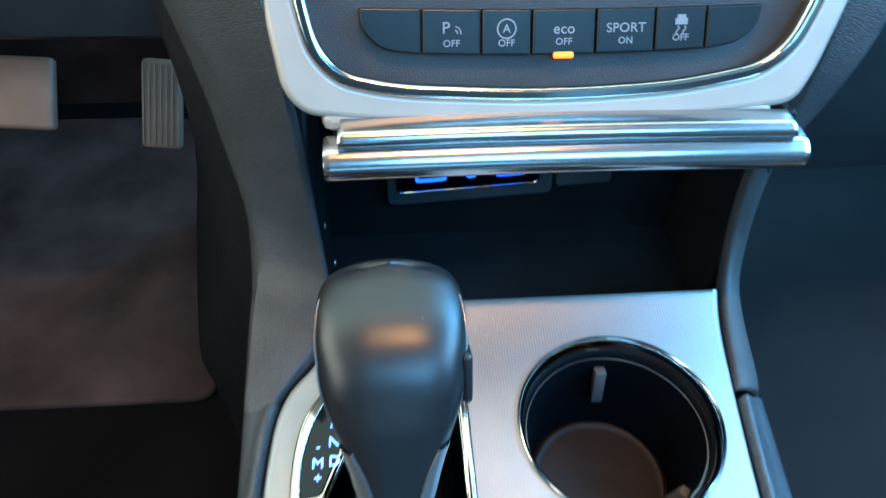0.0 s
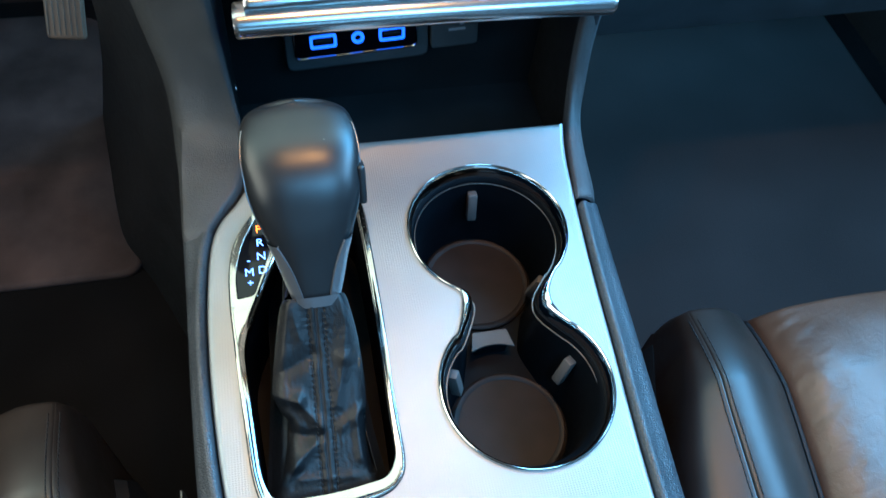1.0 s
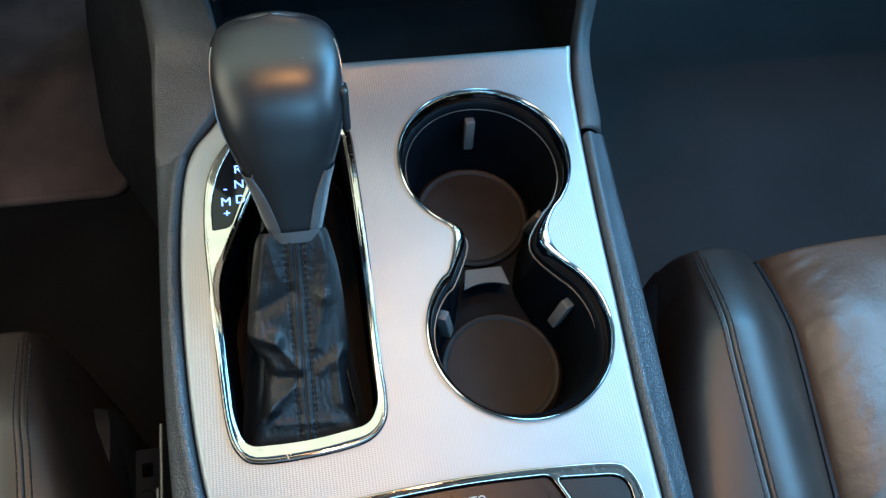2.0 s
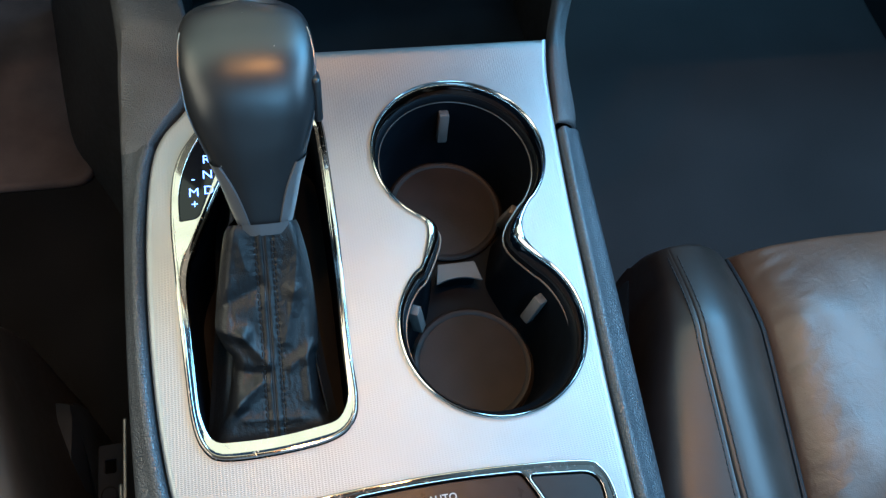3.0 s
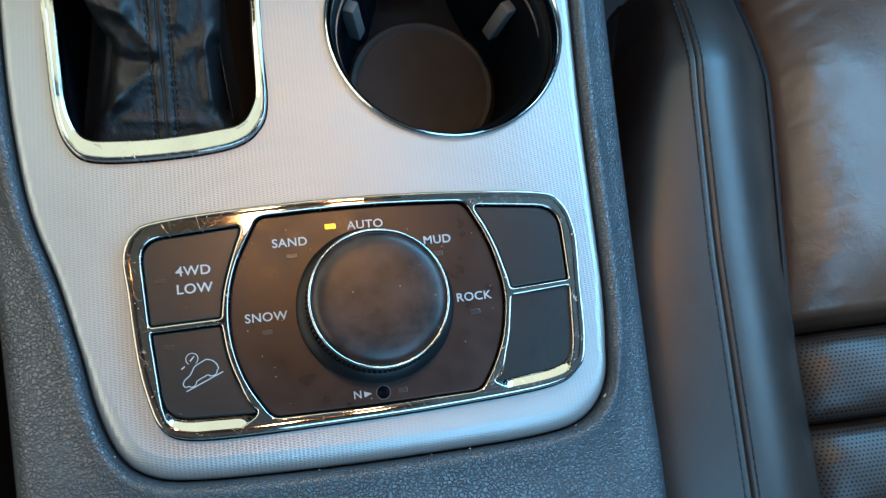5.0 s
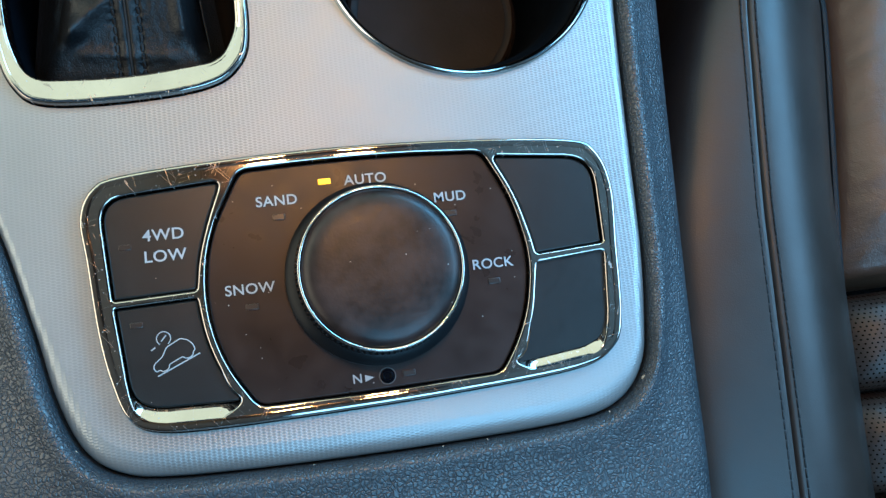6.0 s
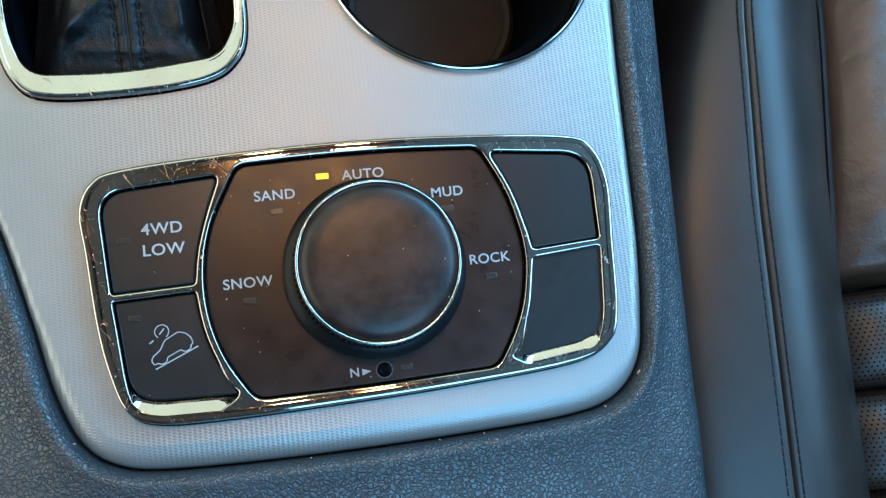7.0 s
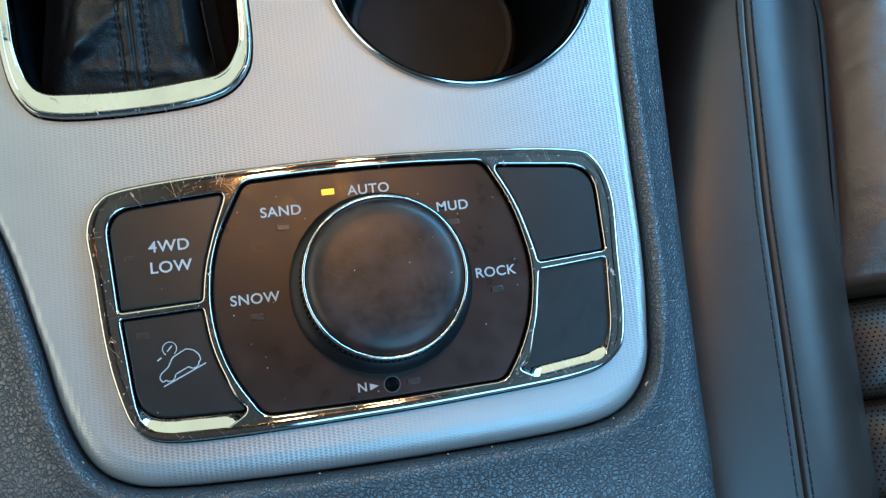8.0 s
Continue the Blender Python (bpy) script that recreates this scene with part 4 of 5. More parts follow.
# ---- side trims that rise to the dashboard ----
RIGHT_TRIM = [
    [(0.1008, 0.2215, -0.013), (0.1018, 0.2215, -0.003), (0.1046, 0.2215, -0.0012), (0.1112, 0.2215, -0.0045), (0.1150, 0.2215, -0.014), (0.1180, 0.2215, -0.05), (0.133, 0.2215, -0.34)],
    [(0.1015, 0.2268, -0.012), (0.1025, 0.2268, -0.001), (0.1052, 0.2268, 0.001), (0.1120, 0.2268, -0.001), (0.1172, 0.2268, -0.009), (0.1195, 0.2268, -0.05), (0.135, 0.2268, -0.34)],
    [(0.1075, 0.262, -0.012), (0.1085, 0.262, -0.001), (0.1112, 0.262, 0.001), (0.117, 0.262, -0.001), (0.1212, 0.263, -0.008), (0.1245, 0.267, -0.05), (0.14, 0.27, -0.34)],
    [(0.1120, 0.284, -0.004), (0.1132, 0.283, 0.002), (0.1158, 0.282, 0.004), (0.121, 0.284, 0.002), (0.1255, 0.288, -0.004), (0.131, 0.30, -0.05), (0.145, 0.31, -0.34)],
    [(0.1160, 0.302, 0.018), (0.1172, 0.299, 0.020), (0.1195, 0.298, 0.021), (0.125, 0.299, 0.019), (0.1300, 0.304, 0.014), (0.140, 0.325, -0.03), (0.16, 0.36, -0.34)],
    [(0.1165, 0.309, 0.045), (0.1178, 0.305, 0.046), (0.1200, 0.304, 0.0465), (0.126, 0.305, 0.046), (0.1310, 0.311, 0.043), (0.146, 0.34, 0.015), (0.18, 0.42, -0.34)],
    [(0.1185, 0.313, 0.070), (0.1198, 0.309, 0.071), (0.1225, 0.308, 0.0715), (0.129, 0.309, 0.071), (0.1345, 0.315, 0.068), (0.152, 0.35, 0.05), (0.21, 0.48, -0.1)],
    [(0.1270, 0.316, 0.096), (0.1285, 0.312, 0.0965), (0.1315, 0.311, 0.097), (0.140, 0.312, 0.096), (0.1465, 0.318, 0.093), (0.168, 0.36, 0.08), (0.26, 0.50, 0.0)],
    [(0.1330, 0.323, 0.131), (0.1345, 0.319, 0.1315), (0.138, 0.318, 0.132), (0.152, 0.319, 0.130), (0.162, 0.326, 0.126), (0.20, 0.38, 0.11), (0.30, 0.52, 0.05)],
    [(0.1400, 0.345, 0.185), (0.142, 0.341, 0.186), (0.147, 0.34, 0.186), (0.168, 0.342, 0.184), (0.18, 0.35, 0.18), (0.24, 0.41, 0.16), (0.34, 0.54, 0.1)],
]
LEFT_TRIM = [
    [(-0.115, 0.2215, -0.013), (-0.116, 0.2215, -0.003), (-0.1185, 0.2215, -0.0015), (-0.1255, 0.2215, -0.0045), (-0.13, 0.2215, -0.014), (-0.1335, 0.2215, -0.06), (-0.149, 0.2215, -0.34)],
    [(-0.1145, 0.2268, -0.012), (-0.1155, 0.2268, -0.001), (-0.118, 0.2268, 0.001), (-0.126, 0.2268, -0.001), (-0.1318, 0.2268, -0.009), (-0.1345, 0.2268, -0.06), (-0.15, 0.2268, -0.34)],
    [(-0.1065, 0.24, -0.012), (-0.108, 0.2405, -0.001), (-0.111, 0.242, 0.0012), (-0.124, 0.246, 0), (-0.1325, 0.25, -0.008), (-0.136, 0.25, -0.06), (-0.155, 0.26, -0.34)],
    [(-0.0965, 0.256, -0.008), (-0.098, 0.2565, 0), (-0.102, 0.259, 0.0025), (-0.122, 0.268, 0.002), (-0.1325, 0.276, -0.004), (-0.138, 0.28, -0.06), (-0.16, 0.3, -0.34)],
    [(-0.09, 0.282, -0.004), (-0.092, 0.2825, 0.002), (-0.097, 0.286, 0.005), (-0.12, 0.296, 0.006), (-0.132, 0.306, 0.001), (-0.141, 0.32, -0.05), (-0.175, 0.33, -0.34)],
    [(-0.0935, 0.298, 0.022), (-0.0955, 0.2975, 0.0245), (-0.1, 0.3, 0.0265), (-0.121, 0.313, 0.028), (-0.1325, 0.324, 0.026), (-0.14, 0.35, -0.01), (-0.215, 0.42, -0.34)],
    [(-0.096, 0.303, 0.062), (-0.098, 0.3015, 0.0635), (-0.102, 0.303, 0.065), (-0.123, 0.319, 0.064), (-0.135, 0.332, 0.06), (-0.147, 0.362, 0.04), (-0.245, 0.47, -0.34)],
    [(-0.0985, 0.305, 0.108), (-0.1005, 0.3035, 0.11), (-0.105, 0.305, 0.111), (-0.128, 0.326, 0.107), (-0.141, 0.341, 0.1), (-0.154, 0.372, 0.075), (-0.256, 0.52, -0.34)],
    [(-0.1035, 0.313, 0.154), (-0.1055, 0.3115, 0.156), (-0.11, 0.313, 0.157), (-0.137, 0.338, 0.15), (-0.152, 0.352, 0.141), (-0.166, 0.385, 0.115), (-0.264, 0.58, -0.34)],
    [(-0.111, 0.33, 0.205), (-0.113, 0.3285, 0.206), (-0.118, 0.33, 0.207), (-0.147, 0.358, 0.196), (-0.165, 0.375, 0.184), (-0.182, 0.4, 0.155), (-0.274, 0.66, -0.34)],
]


def trim_skin(rows):
    along = np.array([spline(np.array(rows)[:, j], 5, closed=False) for j in range(len(rows[0]))]).transpose(1, 0, 2)
    return loft([spline(r, 3, closed=False) for r in along])


part("side_trim_rail", trim_skin([q[:6] for q in RIGHT_TRIM]), TRIM_GREY, console, "charcoal rail sweeping up to the dashboard")
part("side_trim_rail", trim_skin([q[:6] for q in LEFT_TRIM]), TRIM_GREY, console, "wide charcoal rail sweeping up to the dashboard")
part("console_side", trim_skin([q[5:] for q in RIGHT_TRIM]), DARK, console, "dark plastic side of the console")
LEFT_SIDE = [[q[5], tuple((a + b) / 2 + d for a, b, d in zip(q[5], q[6], (0.017, 0.0, 0.0))), q[6]] for q in LEFT_TRIM]
part("console_side", trim_skin(LEFT_SIDE), DARK, console, "dark plastic side of the console")

# ---- dashboard centre ----
dash = empty("dashboard", (0, 0.42, 0.11), "dark dashboard centre with silver surround and switch row", "dashboard")
DM = Matrix(((1, 0, 0, 0), (0, 0.5, -0.866, 0.2887), (0, 0.866, 0.5, 0.11), (0, 0, 0, 1)))


def on_dash(bm):
    bmesh.ops.transform(bm, matrix=DM, verts=bm.verts[:])
    return bm


D_OUT = rounded(mm((-113, 110), (-107, 50), (-101.5, 16), (-93, 6.5), (-56, 3), (5, 1), (63, 2.2), (112, 6.5), (119.5, 20), (130, 48), (146, 110)), [0.01, 0.08, 0.02, 0.008, 0.05, 0.05, 0.05, 0.008, 0.02, 0.08, 0.01])
D_IN = rounded(mm((-99, 100), (-94, 50), (-89.5, 31), (-79, 19.5), (-56, 14.3), (5, 10.8), (62, 13.4), (96, 19.8), (109, 30), (117.5, 48), (134, 100)), [0.01, 0.08, 0.02, 0.02, 0.05, 0.06, 0.05, 0.02, 0.02, 0.06, 0.01])
part("surround", on_dash(plate([D_OUT, D_IN], 0.004, 0.012, 0.003, 3)), SILVER_PLAIN, dash, "satin silver surround")
part("chrome_strip", on_dash(tube([(x, y, 0.003) for x, y in shrink(D_IN, 0.0015)], 0.0032, 10, True)), CHROME_CLEAN, dash, "bright chrome strip")
part("panel", on_dash(plate([shrink(D_IN, 0.001)], -0.004, 0.004, 0.0)), DASH, dash, "dark soft switch panel")
XS = [-70, -45, -21, -0.5, 25.8, 50.3, 71.5, 95]
for i in range(7):
    a, b = XS[i] + 0.4, XS[i + 1] - 0.4
    ta, tb = (48.0 - 0.035 * (x + 70) + 0.00018 * (x + 70) ** 2 for x in (a, b))
    ba, bb = (28.6 + 0.00035 * (x - 12) ** 2 for x in (a, b))
    if i == 0:
        poly, rad = mm((a, ta), (b, tb), (b, bb), (a + 9, bb + 1.5), (a + 1, bb + 9)), [0.001, 0.0004, 0.0004, 0.006, 0.004]
    elif i == 6:
        poly, rad = mm((a, ta), (b, tb), (b - 1.5, ba + 9), (b - 9, ba + 2), (a, ba)), [0.0004, 0.001, 0.004, 0.006, 0.0004]
    else:
        poly, rad = mm((a, ta), (b, tb), (b, bb), (a, ba)), 0.0005
    push = part("button", on_dash(plate([rounded(poly, rad)], 0.001, 0.005, 0.0008)), BUTTON, dash, "dark dashboard push button")
    cx = (a + b) / 2000
    words = {1: (("P", 39.6, 4.4), ("OFF", 33.6, 2.6)), 2: (("A", 39.0, 3.2), ("OFF", 33.4, 2.6)), 3: (("eco", 38.6, 4.0), ("OFF", 33.6, 2.6)), 4: (("SPORT", 38.6, 3.6), ("ON", 33.6, 2.6)), 5: (("OFF", 34.4, 2.6),)}.get(i, ())
    for word, v, h in words:
        link_mesh("word", lettering(word, h / 1000, DM @ pose(cx - (0.0022 if word == "P" else 0), v / 1000, 0.0014), 0.00006), PRINT_DIM, push, "grey printed word")
    if i == 1:
        part("waves_symbol", on_dash(merged([tube([(cx + 0.0012 + r * math.cos(t), 0.0376 + r * math.sin(t), 0.0012) for t in np.radians(np.linspace(-10, 80, 8))], 0.0003, 5) for r in (0.0012, 0.0026)])), PRINT_DIM, push)
    if i == 2:
        part("ring_symbol", on_dash(tube([(cx + 0.0037 * math.cos(t), 0.0390 + 0.0037 * math.sin(t), 0.0012) for t in np.radians(np.linspace(0, 345, 30))], 0.00035, 5, True)), PRINT_DIM, push)
    if i == 3:
        part("led_window", on_dash(block((0.0085, 0.0026, 0.002), 0.0009, pose(cx, 0.0283, 0.0012))), ECO_ON, push, "lit orange indicator")
    if i == 5:
        car = [block((0.0052, 0.0026, 0.0003), 0.0001, pose(cx, 0.0408, 0.0012)), block((0.0036, 0.0014, 0.0003), 0.0001, pose(cx, 0.0428, 0.0012))]
        for s in (-1, 1):
            car.append(tube([(cx + s * 0.0014 + 0.0006 * math.sin(k * 1.3), 0.0390 - 0.0007 * k, 0.0012) for k in range(6)], 0.0003, 5))
        part("skid_symbol", on_dash(merged(car)), PRINT_DIM, push)

# Lid of the storage bin with its plated edge.
lid = empty("storage_compartment_door", (0.015, 0.29, 0.11), "open grey storage compartment door with a double chrome edge", "compartment door")


def lid_bar(profile, x0, x1, k=140):
    rings = []
    for i in range(k + 1):
        f = i / k
        x = x0 + (x1 - x0) * f
        lift = 0.0022 * (1 - (2 * f - 1) ** 2) - 0.001 * f
        end = 1 - 0.12 * max(0, (abs(2 * f - 1) - 0.985) / 0.015) ** 2
        rings.append([(x, 0.276 + (y - 0.276) * end, 0.107 + (z - 0.107) * end + lift * 0.6) for y, z in profile])
    return loft(rings, True, True)


LOWER = [(0.2860, 0.0950)] + [(0.2790 - 0.0088 * math.cos(a) - 0.001, 0.1020 + 0.0075 * math.sin(a)) for a in np.radians(np.linspace(-75, 88, 22))] + [(0.2860, 0.1090)]
UPPER = [(0.2870, 0.1095)] + [(0.2800 - 0.0050 * math.cos(a), 0.1130 + 0.0038 * math.sin(a)) for a in np.radians(np.linspace(-60, 88, 16))] + [(0.2880, 0.1160)]
part("chrome_edge", lid_bar(LOWER, -0.0862, 0.1165), CHROME_SOFT, lid, "bright chrome lower edge")
part("chrome_edge", lid_bar(UPPER, -0.0800, 0.1105), CHROME_SOFT, lid, "bright chrome upper edge")
part("lid_body", on_dash(block((0.190, 0.010, 0.03), 0.004, pose(0.0085, 0.0045, -0.012))), SILVER_PLAIN, lid, "grey lid body")
part("underside", block((0.196, 0.085, 0.006), 0.002, pose(0.0145, 0.325, 0.0935, 4, 0, 0)), DARK, lid, "dark underside of the lid")

bin_ = empty("storage_bin", (0.01, 0.33, -0.07), "dark open storage bin below the dashboard", "storage bin")
part("floor", block((0.23, 0.12, 0.006), 0.002, pose(0.012, 0.325, -0.060)), DARK, bin_)
part("back_wall", block((0.24, 0.008, 0.19), 0.002, pose(0.012, 0.384, 0.02)), DARK, bin_)
part("side_wall", block((0.006, 0.11, 0.17), 0.002, pose(-0.1000, 0.368, 0.022)), DARK, bin_)
part("side_wall", block((0.006, 0.11, 0.17), 0.002, pose(0.1255, 0.362, 0.012)), DARK, bin_)
for x, z in ((-0.094, 0.018), (-0.091, -0.012)):
    part("screw", turned(((0, 0.001), (0.0016, 0.0008), (0.002, 0)), (0, 0, 0), 16), SATIN, bin_).matrix_world = pose(x, 0.32, z, 0, 90, 0)

hub = empty("usb_hub", (-0.012, 0.372, 0.01), "black media socket hub with blue lit ports", "socket hub")
HM = pose(-0.0123, 0.3640, 0.0115, 78, 0, 4)


def at_hub(bm):
    bmesh.ops.transform(bm, matrix=HM, verts=bm.verts[:])
    return bm


def box2(cx, cy, w, h, r):
    return rounded([(cx - w / 2, cy - h / 2), (cx + w / 2, cy - h / 2), (cx + w / 2, cy + h / 2), (cx - w / 2, cy + h / 2)], r)


part("housing", at_hub(plate([box2(0.0005, -0.003, 0.098, 0.034, 0.006)], -0.001, 0.012, 0.0015)), DASH, hub, "dark socket housing")
part("fascia", at_hub(plate([box2(-0.001, 0, 0.084, 0.0215, 0.004)], 0.0005, 0.004, 0.0006)), PIANO, hub, "gloss black fascia")
part("fascia_rim", at_hub(tube([(x, y, 0.0008) for x, y in box2(-0.001, 0, 0.083, 0.0205, 0.004)], 0.0007, 6, True)), CHROME_CLEAN, hub, "thin chrome rim")
for cx in (-0.0233, 0.0233):
    port = part("usb_port", at_hub(plate([box2(cx, 0.0012, 0.0180, 0.0098, 0.0022), box2(cx, 0.0012, 0.0140, 0.0060, 0.0012)], 0.0016, 0.003, 0.0003)), BLUE_ON, hub, "blue lit port rim")
    part("tongue", at_hub(block((0.011, 0.002, 0.002), 0.0003, pose(cx, 0.0016, 0.0008))), DARK, port)
part("aux_socket", at_hub(plate([[(0.0044 * math.cos(a), 0.0012 + 0.0044 * math.sin(a)) for a in np.linspace(0, 6.02, 24)], [(0.0021 * math.cos(a), 0.0012 + 0.0021 * math.sin(a)) for a in np.linspace(0, 6.02, 24)]], 0.0016, 0.003, 0.0003)), BLUE_ON, hub, "blue lit round socket")
blank = part("blank_cover", at_hub(plate([box2(0.068, 0.000, 0.034, 0.030, 0.004)], 0.0, 0.006, 0.001)), DASH, hub, "dark blank cover with a key symbol")
part("key_symbol", at_hub(merged([block((0.010, 0.0011, 0.0003), 0.0, pose(0.0665, 0.0035, 0.0003)), block((0.0034, 0.0034, 0.0003), 0.001, pose(0.0728, 0.0035, 0.0003))])), PRINT_DIM, blank)
part("symbol_bar", at_hub(block((0.012, 0.0018, 0.0003), 0.0, pose(0.0695, -0.0015, 0.0003))), PRINT_DIM, blank)

# Lower dashboard to both sides.
for s, name in ((-1, "knee_panel"), (1, "glovebox_panel")):
    rows = []
    for x in (0.15, 0.22, 0.35, 0.55, 0.74):
        low = 0.030 if s < 0 else -0.10
        rows.append([(s * x, y, z) for y, z in ((0.62, low - 0.01), (0.47 + 0.02 * x, low), (0.455 + 0.02 * x, low + 0.012), (0.43, low + 0.10), (0.42, 0.22), (0.45, 0.30), (0.62, 0.34), (0.88, 0.34))])
    ob = empty(name, (s * 0.4, 0.5, low), "dark soft plastic lower dashboard panel", "dashboard panel")
    part("panel", loft([q[2:] for q in rows]), DASH, ob)
    part("lower_lip", loft([q[:3] for q in rows]), DASH, ob, "dark rolled lower lip")

# ---- pedals ----


def pedal(name, at, w, h, tilt, turn, mat, ribs, label):
    ob = empty(name, at, label, "pedal")
    m = pose(*at, 90 - tilt, 0, 0) @ pose(0, 0, 0, 0, 0, turn)
    part("pad", block((w, h, 0.012), 0.004, m, 3), mat, ob)
    for k in range(ribs):
        part("rib", block((0.0018, h * 0.9, 0.003), 0.0006, m @ pose(-w / 2 + w * (k + 0.5) / ribs, 0, 0.0065)), mat, ob)
    part("arm", block((0.018, 0.02, 0.26), 0.004, pose(at[0], at[1] + 0.06, at[2] + 0.14, 14, 0, 0)), DARK, ob, "dark steel pedal arm")
    return ob


pedal("accelerator_pedal", (-0.245, 0.58, -0.106), 0.033, 0.074, 33, -6, RUBBER, 7, "narrow ribbed grey accelerator pedal above the carpet")
pedal("brake_pedal", (-0.3865, 0.575, -0.084), 0.125, 0.058, 40, -4, STEEL, 0, "wide bright metal brake pedal above the carpet")
# Mat's rear edge marks where the shade-darkened floor colour begins.
mat_ob = part("floor_mat", plate([rounded(mm((-620, 430), (-225, 430), (-226, 480), (-240, 640), (-260, 840), (-620, 840)), 0.08)], -0.330, 0.012, 0.005), CARPET)
tagged(mat_ob, "worn brown carpet mat in the driver footwell", "floor mat")

# Mat added to carry the lighter haze tone.
mat_ob = part("floor_mat", plate([rounded(mm((170, 180), (700, 180), (700, 800), (190, 800)), 0.04)], -0.322, 0.02, 0.006), MAT_HAZE)
tagged(mat_ob, "added passenger footwell carpet mat, lightened to stand for haze", "floor mat")

# ---- seats ----


def seat(name, side, shift, flank, label):
    """A front seat's cushion: stitched side bolster, piping, smooth front insert, perforated ribs behind."""
    ob = empty(name, (side * 0.38, -0.1, -0.2), label, "seat")

    def sx(y):
        return np.interp(y, (-0.4, -0.10, -0.06, 0.02, 0.10, 0.161, 0.2), (0.158, 0.163, 0.1655, 0.1705, 0.179, 0.1875, 0.194)) + shift

    def px(y):
        return np.interp(y, (-0.4, -0.11, 0.0, 0.09, 0.178, 0.2), (0.184, 0.2095, 0.2235, 0.2370, 0.2485, 0.2510)) + shift

    def taper(y):
        return np.interp(y, (-0.10, 0.02, 0.08, 0.15, 0.18), (1.06, 0.98, 0.70, 0.25, 0.19))

    def roll(y):
        return -0.0 if y < 0.115 else -0.95 * (y - 0.115) ** 1.35

    ys = list(np.linspace(-0.45, 0.03, 30)) + list(np.linspace(0.033, 0.178, 60))
    tail = [(0.186, -0.022), (0.190, -0.045), (0.191, -0.09), (0.188, -0.2)]
    rows = [(y, roll(y)) for y in ys] + [(y, roll(0.178) + d) for y, d in tail]

    def bolster(y, dz):
        s, p = sx(y), px(y)
        q = [(s - 0.0420, -0.27), (s - 0.0420, -0.12), (s - 0.0416, -0.096), (s - 0.0402, -0.0845), (s - 0.0375, -0.0775), (s - 0.0335, -0.0738), (s - 0.0285, -0.0714), (s - 0.0225, -0.0696), (s - 0.016, -0.0681), (s - 0.010, -0.0668), (s - 0.005, -0.0659),
             (s - 0.0018, -0.0654), (s - 0.0006, -0.0654), (s, -0.0666), (s + 0.0006, -0.0652), (s + 0.0018, -0.0648), (s + 0.0045, -0.0642), (s + 0.012, -0.0638), (s + 0.022, -0.0660), (s + 0.034, -0.0730),
             (s + 0.044, -0.0820), (p - 0.0050, -0.0925), (p - 0.001, -0.0985), (p, -0.108)]
        return [(side * (x if x > s else s - (s - x) * flank * taper(y)), y, max(z + dz * (1 if z > -0.112 else 0.3), -0.30)) for x, z in q]

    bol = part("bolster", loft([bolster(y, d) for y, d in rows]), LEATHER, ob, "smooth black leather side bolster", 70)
    for dx in (-0.0031, 0.0031):
        for y in np.arange(-0.17, 0.168, 0.0039):
            s0, s1 = sx(y) + dx, sx(y + 0.0031) + dx
            z = -0.0656 if dx < 0 else -0.0643
            a, b = (side * s0, y, z + roll(y)), (side * s1, y + 0.0031, z + roll(y + 0.0031))
            part("stitch", tube([(a[0], a[1], a[2] - 0.0006), a, b, (b[0], b[1], b[2] - 0.0006)], 0.00045, 4), THREAD, bol)
    part("piping", tube([(side * (px(y) + 0.0008), y, -0.0985 + d) for y, d in rows], 0.0017, 8), DARK, ob, "black piping")

    CROWN = np.array(((0.0, -0.112), (0.0015, -0.101), (0.004, -0.0945), (0.006, -0.0922), (0.008, -0.0902), (0.011, -0.0876), (0.014, -0.0855), (0.0175, -0.0836), (0.021, -0.0822), (0.0245, -0.0811), (0.028, -0.0803), (0.032, -0.0796), (0.036, -0.0790), (0.041, -0.0784), (0.046, -0.0780), (0.060, -0.0772), (0.085, -0.0767), (0.12, -0.0766), (0.16, -0.0770), (0.21, -0.0785), (0.25, -0.083), (0.262, -0.10), (0.265, -0.115)))
    INSERT_WAY = sorted(set(CROWN[:, 0]) | set(np.linspace(0.05, 0.245, 27)))

    def insert(y, dz, z0):
        p = px(y)
        out = []
        for d in INSERT_WAY:
            z = np.interp(d, CROWN[:, 0], CROWN[:, 1])
            n = noise.noise(Vector((d * 26, y * 22, 1.7))) * 0.0016 + noise.noise(Vector((d * 70, y * 60, 4.7))) * 0.0004 + (noise.noise(Vector((d * 60 + y * 30, y * 190 - d * 110, 9.1))) * 0.0011 + noise.noise(Vector((d * 150, y * 330 + d * 120, 3.3))) * 0.0006) * math.exp(-((d - 0.018) / 0.014) ** 2)
            out.append((side * (p + d), y, z + z0 + dz + (n if z > -0.096 else 0)))
        return out

    front = [(y, d) for y, d in rows if y > -0.012]
    sec = []
    for y in np.linspace(-0.0205, -0.0125, 4):
        sec.append(insert(y, 0, -0.028 * ((-0.0125 - y) / 0.008) - 0.0135))
    for y, d in [(y, 0) for y in np.linspace(-0.010, 0.0385, 24)]:
        f = (0.0385 - y) / 0.0485
        sec.append(insert(y, d, -0.0125 * f * f))
    sec += [insert(y, d, 0) for y, d in front if y > 0.040]
    part("front_insert", loft(sec), LEATHER_WARM, ob, "creased leather front insert with warm reflected light in its colour", 70)
    edges = [-0.0225, -0.0690, -0.1155, -0.1620, -0.2085, -0.2550]
    for y1, y0 in zip(edges, edges[1:]):
        rb = []
        for f in np.linspace(0, 1, 13):
            h = -0.0135 - 0.0085 * (abs(2 * f - 1) ** 3.2) - (0.012 if f in (0.0, 1.0) else 0)
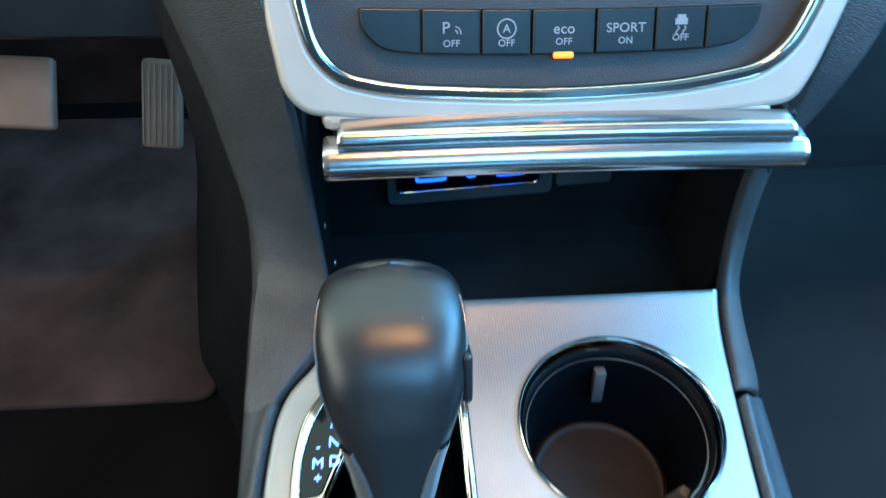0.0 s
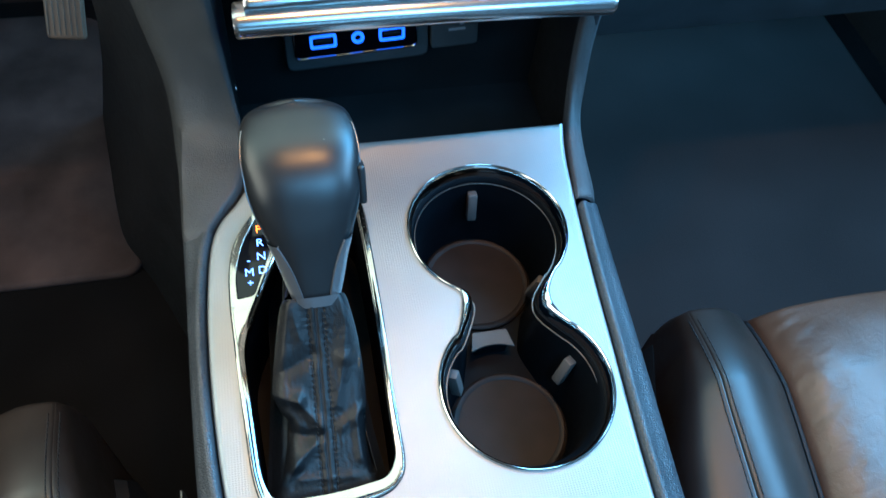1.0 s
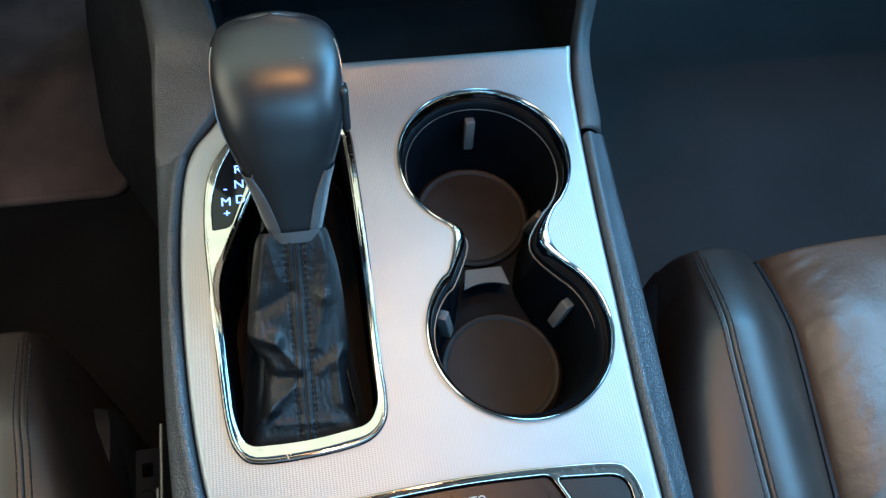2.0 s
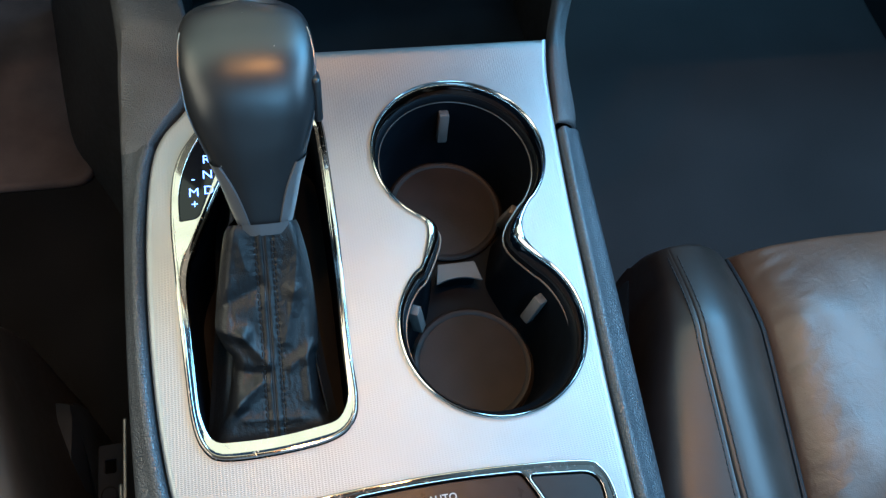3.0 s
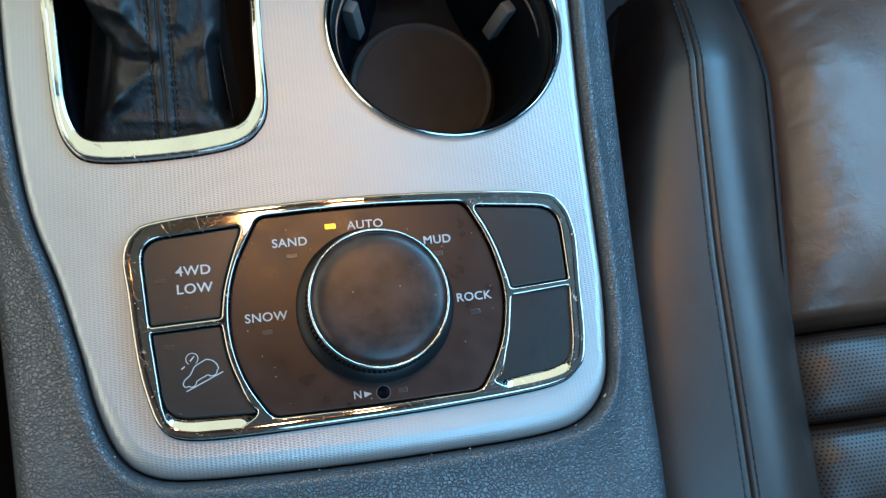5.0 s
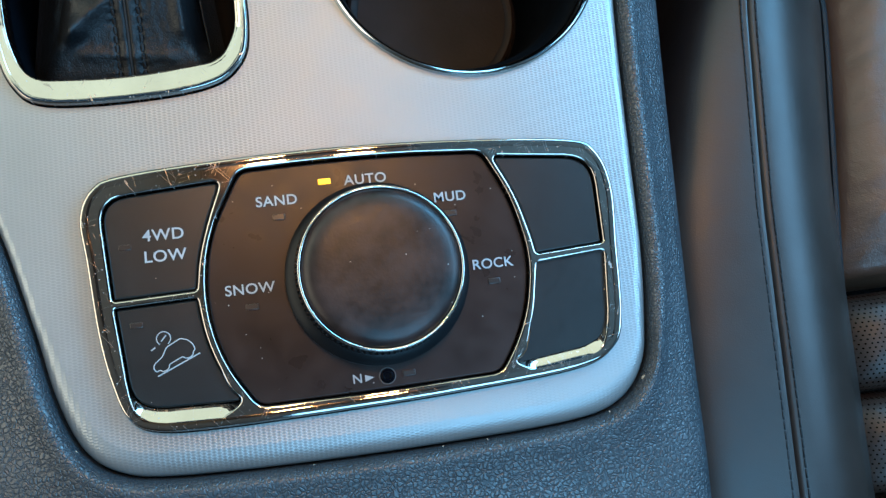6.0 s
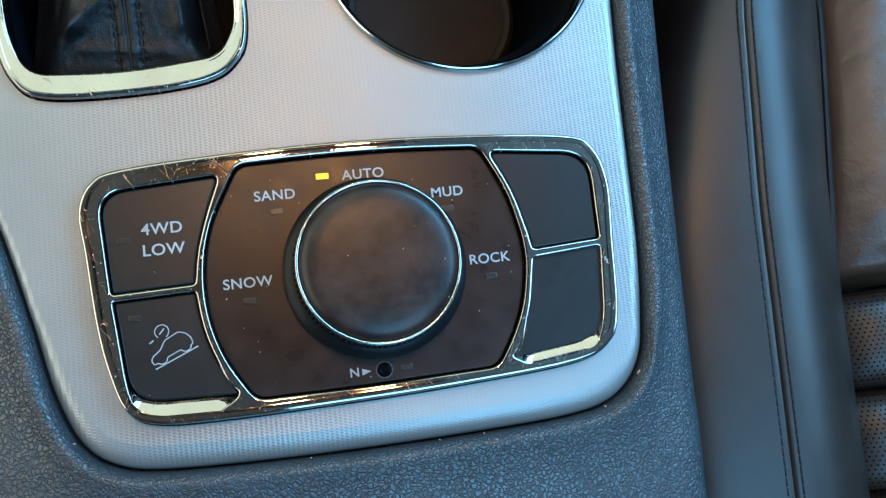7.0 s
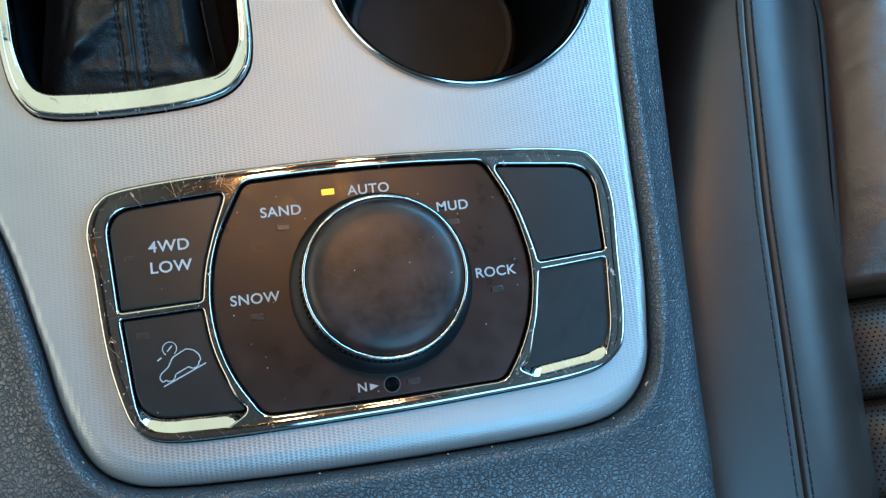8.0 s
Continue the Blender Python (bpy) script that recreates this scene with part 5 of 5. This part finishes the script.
            rb.append(insert(y0 + (y1 - y0) * f, 0, h))
        part("perforated_rib", loft(rb), PERF, ob, "perforated black leather rib", 70)
    # Unseen seat back, added to keep light from behind off the cushion.
    back = []
    for f in np.linspace(0, 1, 14):
        y, z = -0.40 - 0.22 * f, -0.16 + 0.74 * f
        half, deep = 0.235 - 0.05 * f ** 3, 0.055 - 0.02 * f
        row = [(side * (0.40 + shift) + half * math.copysign(abs(math.cos(a)) ** 0.6, math.cos(a)), y + deep * math.copysign(abs(math.sin(a)) ** 0.7, math.sin(a)) + 0.02 * math.cos(a) ** 4, z) for a in np.linspace(0, 2 * math.pi, 32, endpoint=False)]
        back.append(row)
    part("shading_backrest", loft(back, True, True), LEATHER, ob, "black leather seat back, unseen, added to block rear light", 70)
    part("base", block((0.46, 0.60, 0.10), 0.02, pose(side * (0.395 + shift), -0.13, -0.235)), DARK, ob, "dark seat base")
    top = -0.104 if side > 0 else -0.20
    shield = [[(side * (sx(y) - 0.050 * flank * (0.35 + 0.65 * taper(y)) - w), y, z) for w, z in ((0.0, -0.32), (0.003, top - 0.036), (0.002, top - 0.008), (-0.001, top), (-0.004, top - 0.008), (-0.004, -0.32))] for y in np.linspace(-0.4, 0.165, 12)]
    part("side_shield", loft(shield, False, True), DARK, ob, "dark plastic side shield")
    return ob


seat("passenger_seat", 1, 0.0, 1.0, "black leather passenger seat with perforated centre ribs")
seat("driver_seat", -1, 0.031, 0.66, "black leather driver seat with stitched side bolster")

def box_outline(cx, cy, w, h, rad):
    return rounded([(cx - w / 2, cy - h / 2), (cx + w / 2, cy - h / 2), (cx + w / 2, cy + h / 2), (cx - w / 2, cy + h / 2)], rad)


# Runner and bracket between the driver seat and the console.
runner = empty("seat_runner", (-0.165, 0.03, -0.20), "bare steel seat runner with bracket beside the console", "seat runner")
part("rail", block((0.0022, 0.17, 0.05), 0.0008, pose(-0.1585, 0.045, -0.165)), SEAT_STEEL, runner, "thin bright steel rail")
part("rail", block((0.0022, 0.13, 0.04), 0.0008, pose(-0.1640, 0.030, -0.175)), SEAT_STEEL, runner, "thin bright steel rail")
part("bracket", plate([box_outline(-0.1745, 0.098, 0.015, 0.056, 0.002), box_outline(-0.1745, 0.112, 0.0065, 0.0085, 0.001)], -0.176, 0.004, 0.0008), BRACKET, runner, "dark steel bracket with a square hole")
part("bolt", turned(((0, 0.004), (0.004, 0.004), (0.005, 0.003), (0.005, 0)), (-0.1745, 0.094, -0.177), 20), BRACKET, runner)
part("link_rod", tube([(-0.180, 0.10, -0.18), (-0.181, 0.03, -0.185)], 0.0025, 8), SEAT_STEEL, runner, "steel rod")

# ---- armrest behind the console ----
rest = empty("armrest_console_box", (-0.004, -0.22, -0.34), "black leather armrest on a console box between the seats", "armrest")
REST = spline(mm((-121, -150), (-118, -103), (-95, -79), (-45, -71.5), (15, -69.5), (60, -73), (100, -79), (116, -92), (121, -130), (121, -250), (118, -370), (0, -372), (-118, -370), (-121, -250)), 6)
part("cushion", plate([REST - np.array((0, 0.12))], 0.006, 0.030, 0.013, 4), LEATHER, rest, "black leather cushion")
part("pedestal", block((0.18, 0.22, 0.32), 0.02, pose(-0.004, -0.385, -0.180)), GRAIN, rest, "black console box below the armrest")

# ---- crumbs in the seam of the trim ----
random.seed(4)
SEAM = [e for e in EDGE if e[1] < -0.02]
spots = [(0.0792, -0.0402, 1.0), (0.0832, -0.0368, 1.0)]
for k in range(5):
    e = random.choice(SEAM)
    spots.append((e[0] * 1.006 + random.uniform(-0.0004, 0.0004), e[1] * 1.008, random.uniform(0.3, 0.5)))
for x, y, big in spots:
    cb = bmesh.new()
    bmesh.ops.create_icosphere(cb, subdivisions=2, radius=0.00055 * big)
    for v in cb.verts:
        v.co *= 1 + random.uniform(-0.3, 0.3)
    bmesh.ops.transform(cb, matrix=pose(x, y, -0.0012, 0, 0, random.uniform(0, 180)) @ Matrix.Diagonal((1.5, 0.8, 0.8, 1)), verts=cb.verts[:])
    tagged(part("crumb", cb, CRUMB), "tiny pale crumb caught beside the silver trim", "crumb", "crumbs beside the trim")
